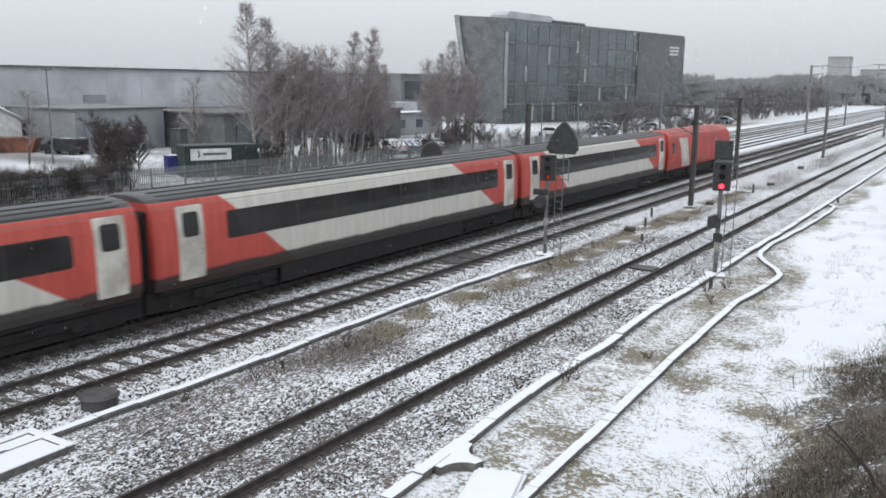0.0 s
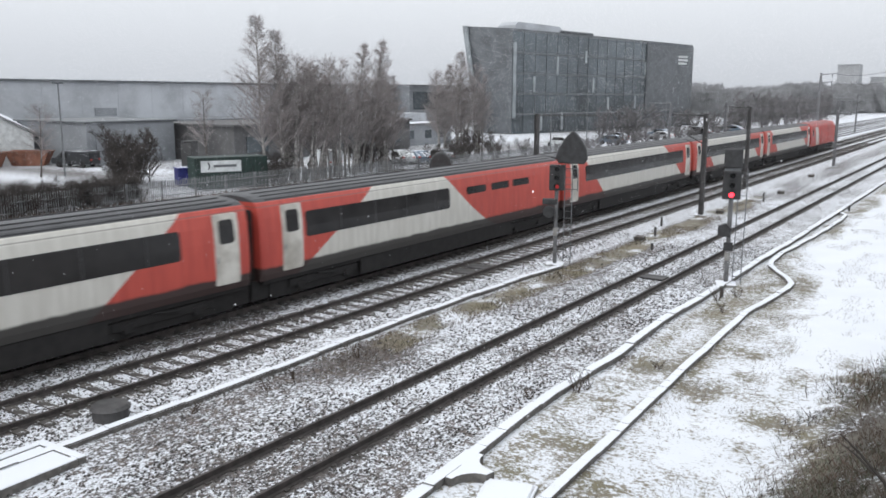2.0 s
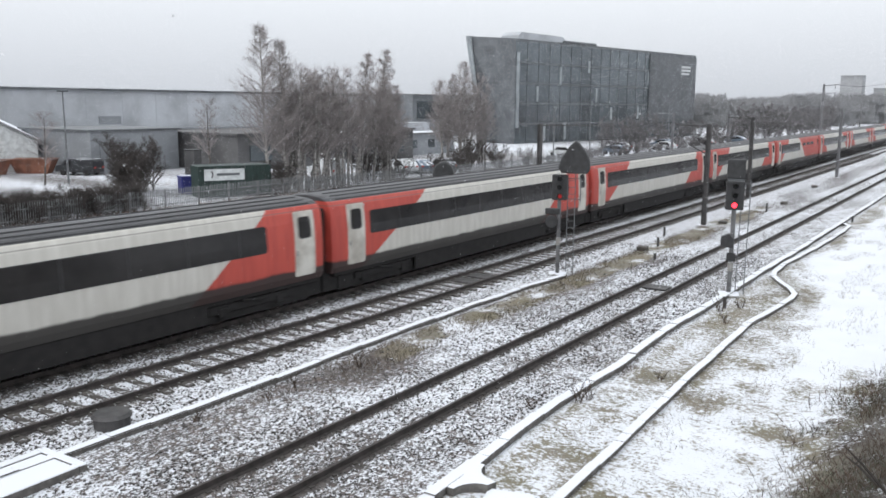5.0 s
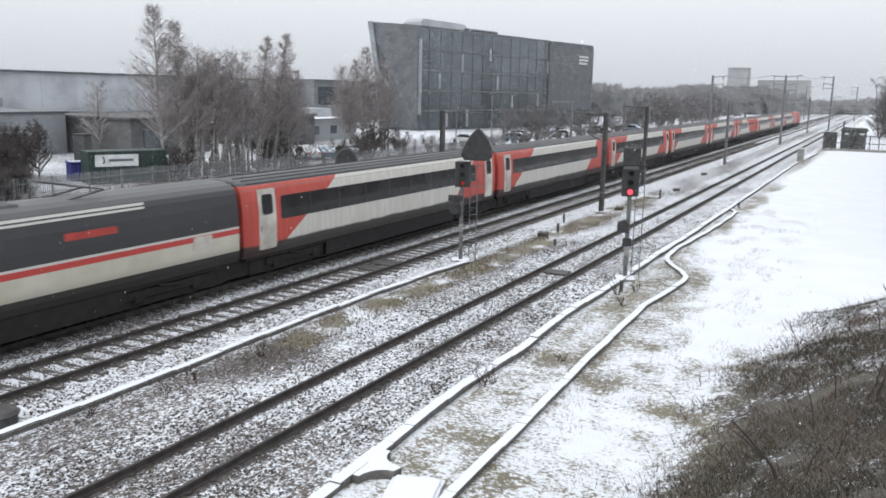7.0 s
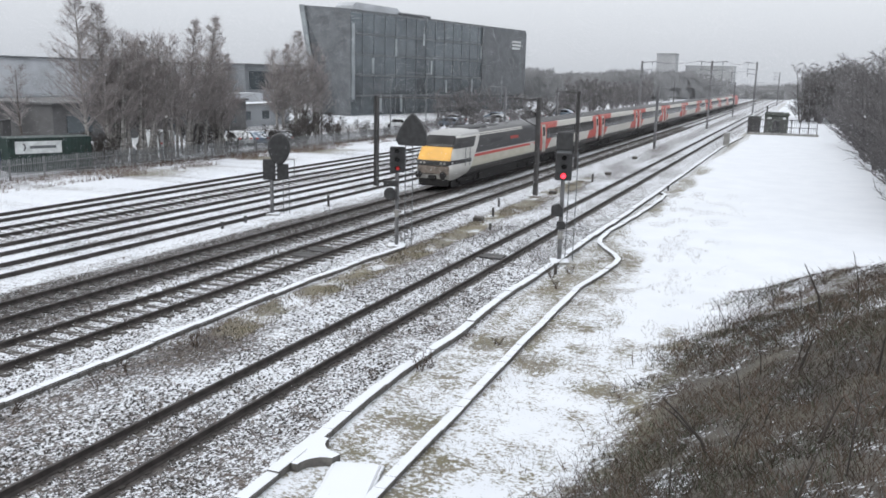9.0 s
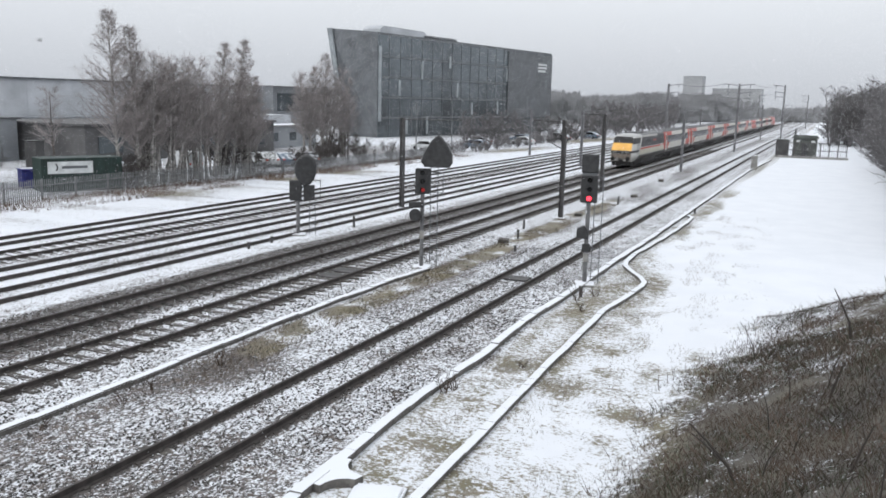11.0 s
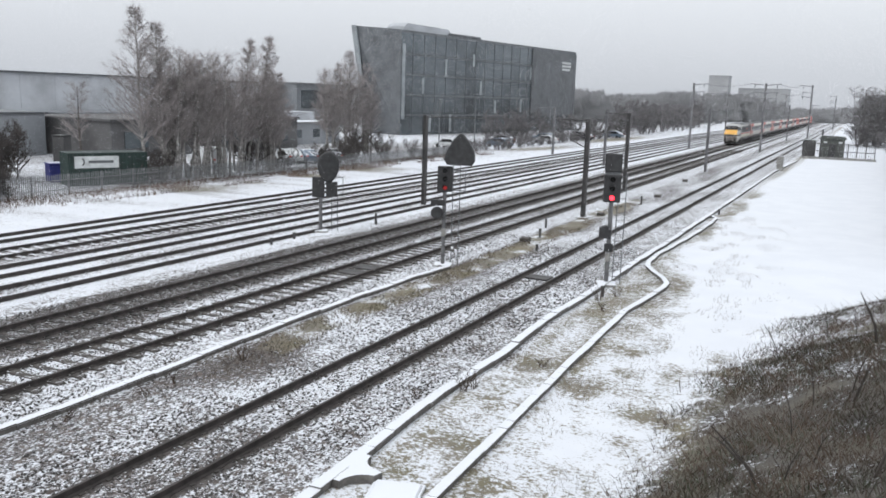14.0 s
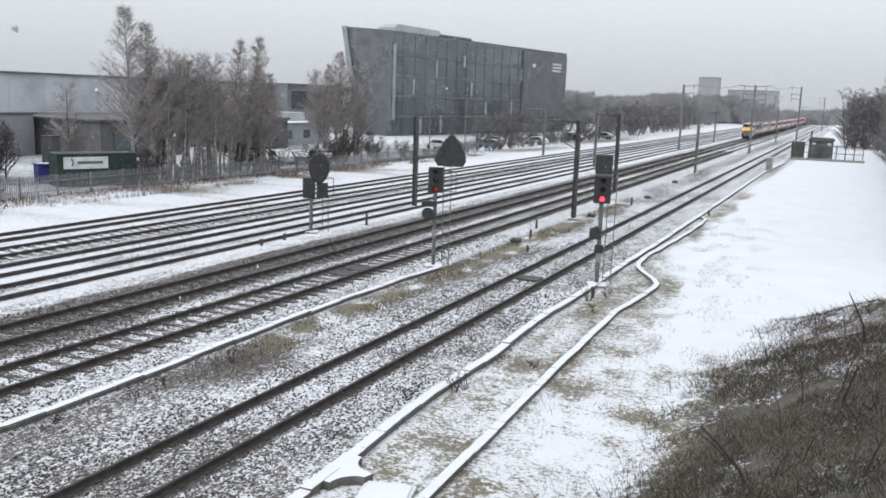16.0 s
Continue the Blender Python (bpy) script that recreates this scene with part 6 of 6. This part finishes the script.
def scrub(x, y, h, seed, label, mat=None, stems=5):
    """A low weed or bramble of forked stems."""
    r = rng(seed)
    z = float(ground_height(np.array(float(x)), np.array(float(y))))
    v, f = [], []
    for k in range(stems):
        p = Vector((r.uniform(-.1, .1), r.uniform(-.1, .1), -0.03))
        d = Vector((r.uniform(-.7, .7), r.uniform(-.7, .7), 1)).normalized()
        for m in range(4):
            q = p + d * h / 4
            limb(v, f, p, q, 0.012 * (1 - m / 5) * (0.6 + h), 0.012 * (1 - (m + 1) / 5) * (0.6 + h), 4)
            for w in range(2):
                e = (d + Vector((r.uniform(-1, 1), r.uniform(-1, 1), r.uniform(-.2, .8)))).normalized()
                limb(v, f, q, q + e * h * r.uniform(0.1, 0.35), 0.006, 0.003, 3)
            p, d = q, (d + Vector((r.uniform(-.35, .35), r.uniform(-.35, .35), r.uniform(-.2, .1)))).normalized()
    t = thing("weed", label, "weed", (x, y, z), 0, "weeds")
    part("stem", mesh_of("stem", v, f, mat or M["dead"]), t)


for k, (x, y, h) in enumerate(((-8.5, 18.7, 0.55), (-8.35, 19.0, 0.4), (-7.4, 21.6, 0.3), (-15.2, 15.3, 0.35), (-15.0, 14.2, 0.35), (-14.9, 17.6, 0.3), (-15.4, 18.2, 0.3), (-8.3, 30.3, 0.5), (-7.9, 31.4, 0.4), (-7.7, 28.8, 0.4), (-15.3, 12.2, 0.3), (-9.35, 17.6, 0.35))):
    scrub(x, y, h, 50 + k, "dry reddish weed beside the cable trough", None, 8)


def stick(points, r0):
    v, f = [], []
    pts = [Vector(p) for p in points]
    for k, (a, b) in enumerate(zip(pts[:-1], pts[1:])):
        limb(v, f, a, b, r0 * (1 - k / len(pts)), r0 * (1 - (k + 1) / len(pts)), 5)
    return v, f


r_ = rng(71)
for k in range(46):
    x, y = r_.uniform(-2.2, 6.5), r_.uniform(9, 29)
    z = float(bank_height(np.array(x), np.array(y)))
    if z < 0.6:
        continue
    h = r_.uniform(0.5, 1.3)
    lx, ly = r_.uniform(-.5, .5), r_.uniform(-.3, .3)
    t = thing("dead_stalk", "thin bare dark stalk standing on the embankment", "stalk", (x, y, z - 0.05), 0, "dead stalks")
    v, f = stick([(0, 0, 0), (lx * h * .2, ly * h * .2, h * .4), (lx * h * .6, ly * h * .5, h * .75), (lx * h, ly * h, h)], 0.016)
    for m in range(4):
        u = r_.uniform(0.3, 0.9)
        limb(v, f, Vector((lx * h * u * .8, ly * h * u * .8, h * u)), Vector((lx * h * u + r_.uniform(-.2, .2), ly * h * u + r_.uniform(-.2, .2), h * u + 0.2)), 0.006, 0.003, 3)
    part("stem", mesh_of("stem", v, f, M["bramble"]), t)


for base, tip in (((-0.78, 14.18, 1.10), (-1.79, 14.25, 2.04)), ((-1.15, 15.5, 0.80), (-1.95, 15.95, 1.2)), ((0.95, 22.85, 1.80), (0.40, 22.91, 2.97)), ((0.29, 18.05, 1.5), (0.65, 17.9, 2.5)), ((1.6, 16.5, 2.0), (1.75, 16.3, 3.2)), ((0.5, 13.2, 1.7), (0.95, 13.2, 2.9))):
    a, b = Vector(base), Vector(tip)
    t = thing("dead_branch", "long bare leaning branch on the embankment", "branch", base, 0, "dead branches")
    d = b - a
    v, f = stick([(0, 0, -0.35), d * 0.35 + Vector((0.05, 0, -0.03)), d * 0.7 + Vector((0.02, 0, 0.02)), d], 0.04)
    for u in (0.45, 0.65, 0.8):
        limb(v, f, d * u, d * u + Vector((r_.uniform(-.15, .15), 0, r_.uniform(0.1, 0.3))), 0.010, 0.004, 3)
    part("stem", mesh_of("stem", v, f, M["bramble"]), t)


# ---------- ballast stones ----------
def stones():
    r = rng(91)
    v, f = [], []
    base = [Vector((1, 0, -.4)), Vector((-.5, .9, -.4)), Vector((-.5, -.9, -.4)), Vector((.4, .5, .6)), Vector((-.7, .1, .5)), Vector((.3, -.6, .6))]
    fs = [(0, 1, 3), (1, 4, 3), (1, 2, 4), (2, 5, 4), (2, 0, 5), (0, 3, 5), (3, 4, 5)]
    made = 0
    while made < 26000:
        x, y = r.uniform(-24.3, -9.2), 7 + 36 * r.rand() ** 1.3
        if -16.5 < x < -13.9 and r.rand() < 0.75:
            continue
        if abs(abs(x - TRACK_A) - 0.7525) < 0.1 or abs(abs(x - TRACK_B) - 0.7525) < 0.1 or abs(abs(x - TRACK_C) - 0.7525) < 0.1:
            continue
        s = r.uniform(0.018, 0.042)
        a = r.uniform(0, 6.28)
        q = Euler((r.uniform(-.6, .6), r.uniform(-.6, .6), a)).to_matrix()
        c = Vector((x, y, s * 0.15))
        n = len(v)
        v += [c + q @ (p * s) for p in base]
        f += [tuple(n + k for k in t) for t in fs]
        made += 1
    st = surface("loose_ballast", (0.075, 0.068, 0.064), 0.85, 0, 0.5, 3, 30, 0.2, snow=0.35)
    tagged(new("ballast", mesh_of("ballast", v, f, st)), "loose dark ballast stones dusted with snow", "gravel", kind="stuff")


stones()


# ---------- falling snow ----------
SNOWFALL = []
FLAKE = Nodes("snow_flake")
M["flake"] = FLAKE.end((0.86, 0.87, 0.90), 0.9, 0, 0.2)


def flakes(seed, count, near, far, size, spread, fall):
    """Loose flakes filling the air between two distances."""
    r = np.random.RandomState(seed)
    u = r.rand(count)
    dist = np.sqrt(near ** 2 + u * (far ** 2 - near ** 2))
    ang = r.uniform(-spread, spread, count) + radians(29)
    top = 9 + 0.12 * dist + 16 * fall
    c = np.stack([-np.sin(ang) * dist, np.cos(ang) * dist, r.rand(count) * top], -1)
    s = size * r.uniform(0.5, 1.4, (count, 1))
    a, b = r.normal(size=(count, 3)), r.normal(size=(count, 3))
    a /= np.linalg.norm(a, axis=1)[:, None]
    b -= a * (a * b).sum(1)[:, None]
    b /= np.linalg.norm(b, axis=1)[:, None]
    pts = np.stack([c + a * s, c - 0.6 * a * s + 0.8 * b * s, c - 0.6 * a * s - 0.8 * b * s], 1).reshape(-1, 3)
    me = bpy.data.meshes.new("falling_snow")
    me.vertices.add(count * 3)
    me.vertices.foreach_set("co", pts.astype(np.float32).ravel())
    me.loops.add(count * 3)
    me.loops.foreach_set("vertex_index", np.arange(count * 3, dtype=np.int32))
    me.polygons.add(count)
    me.polygons.foreach_set("loop_start", np.arange(0, count * 3, 3, dtype=np.int32))
    me.update(calc_edges=True)
    me.materials.append(M["flake"])
    ob = tagged(new("falling_snow", me), "white snow flakes falling through the air", "snow", kind="stuff")
    SNOWFALL.append((ob, r.uniform(-0.4, 0.4), fall))


flakes(1, 20000, 3.5, 55, 0.0085, 0.70, 1.3)
# far flakes are oversized and massed to imitate haze as well as snowfall
flakes(2, 240000, 40, 130, 0.016, 0.62, 0.5)
flakes(3, 800000, 115, 345, 0.033, 0.60, 0.5)

motions()
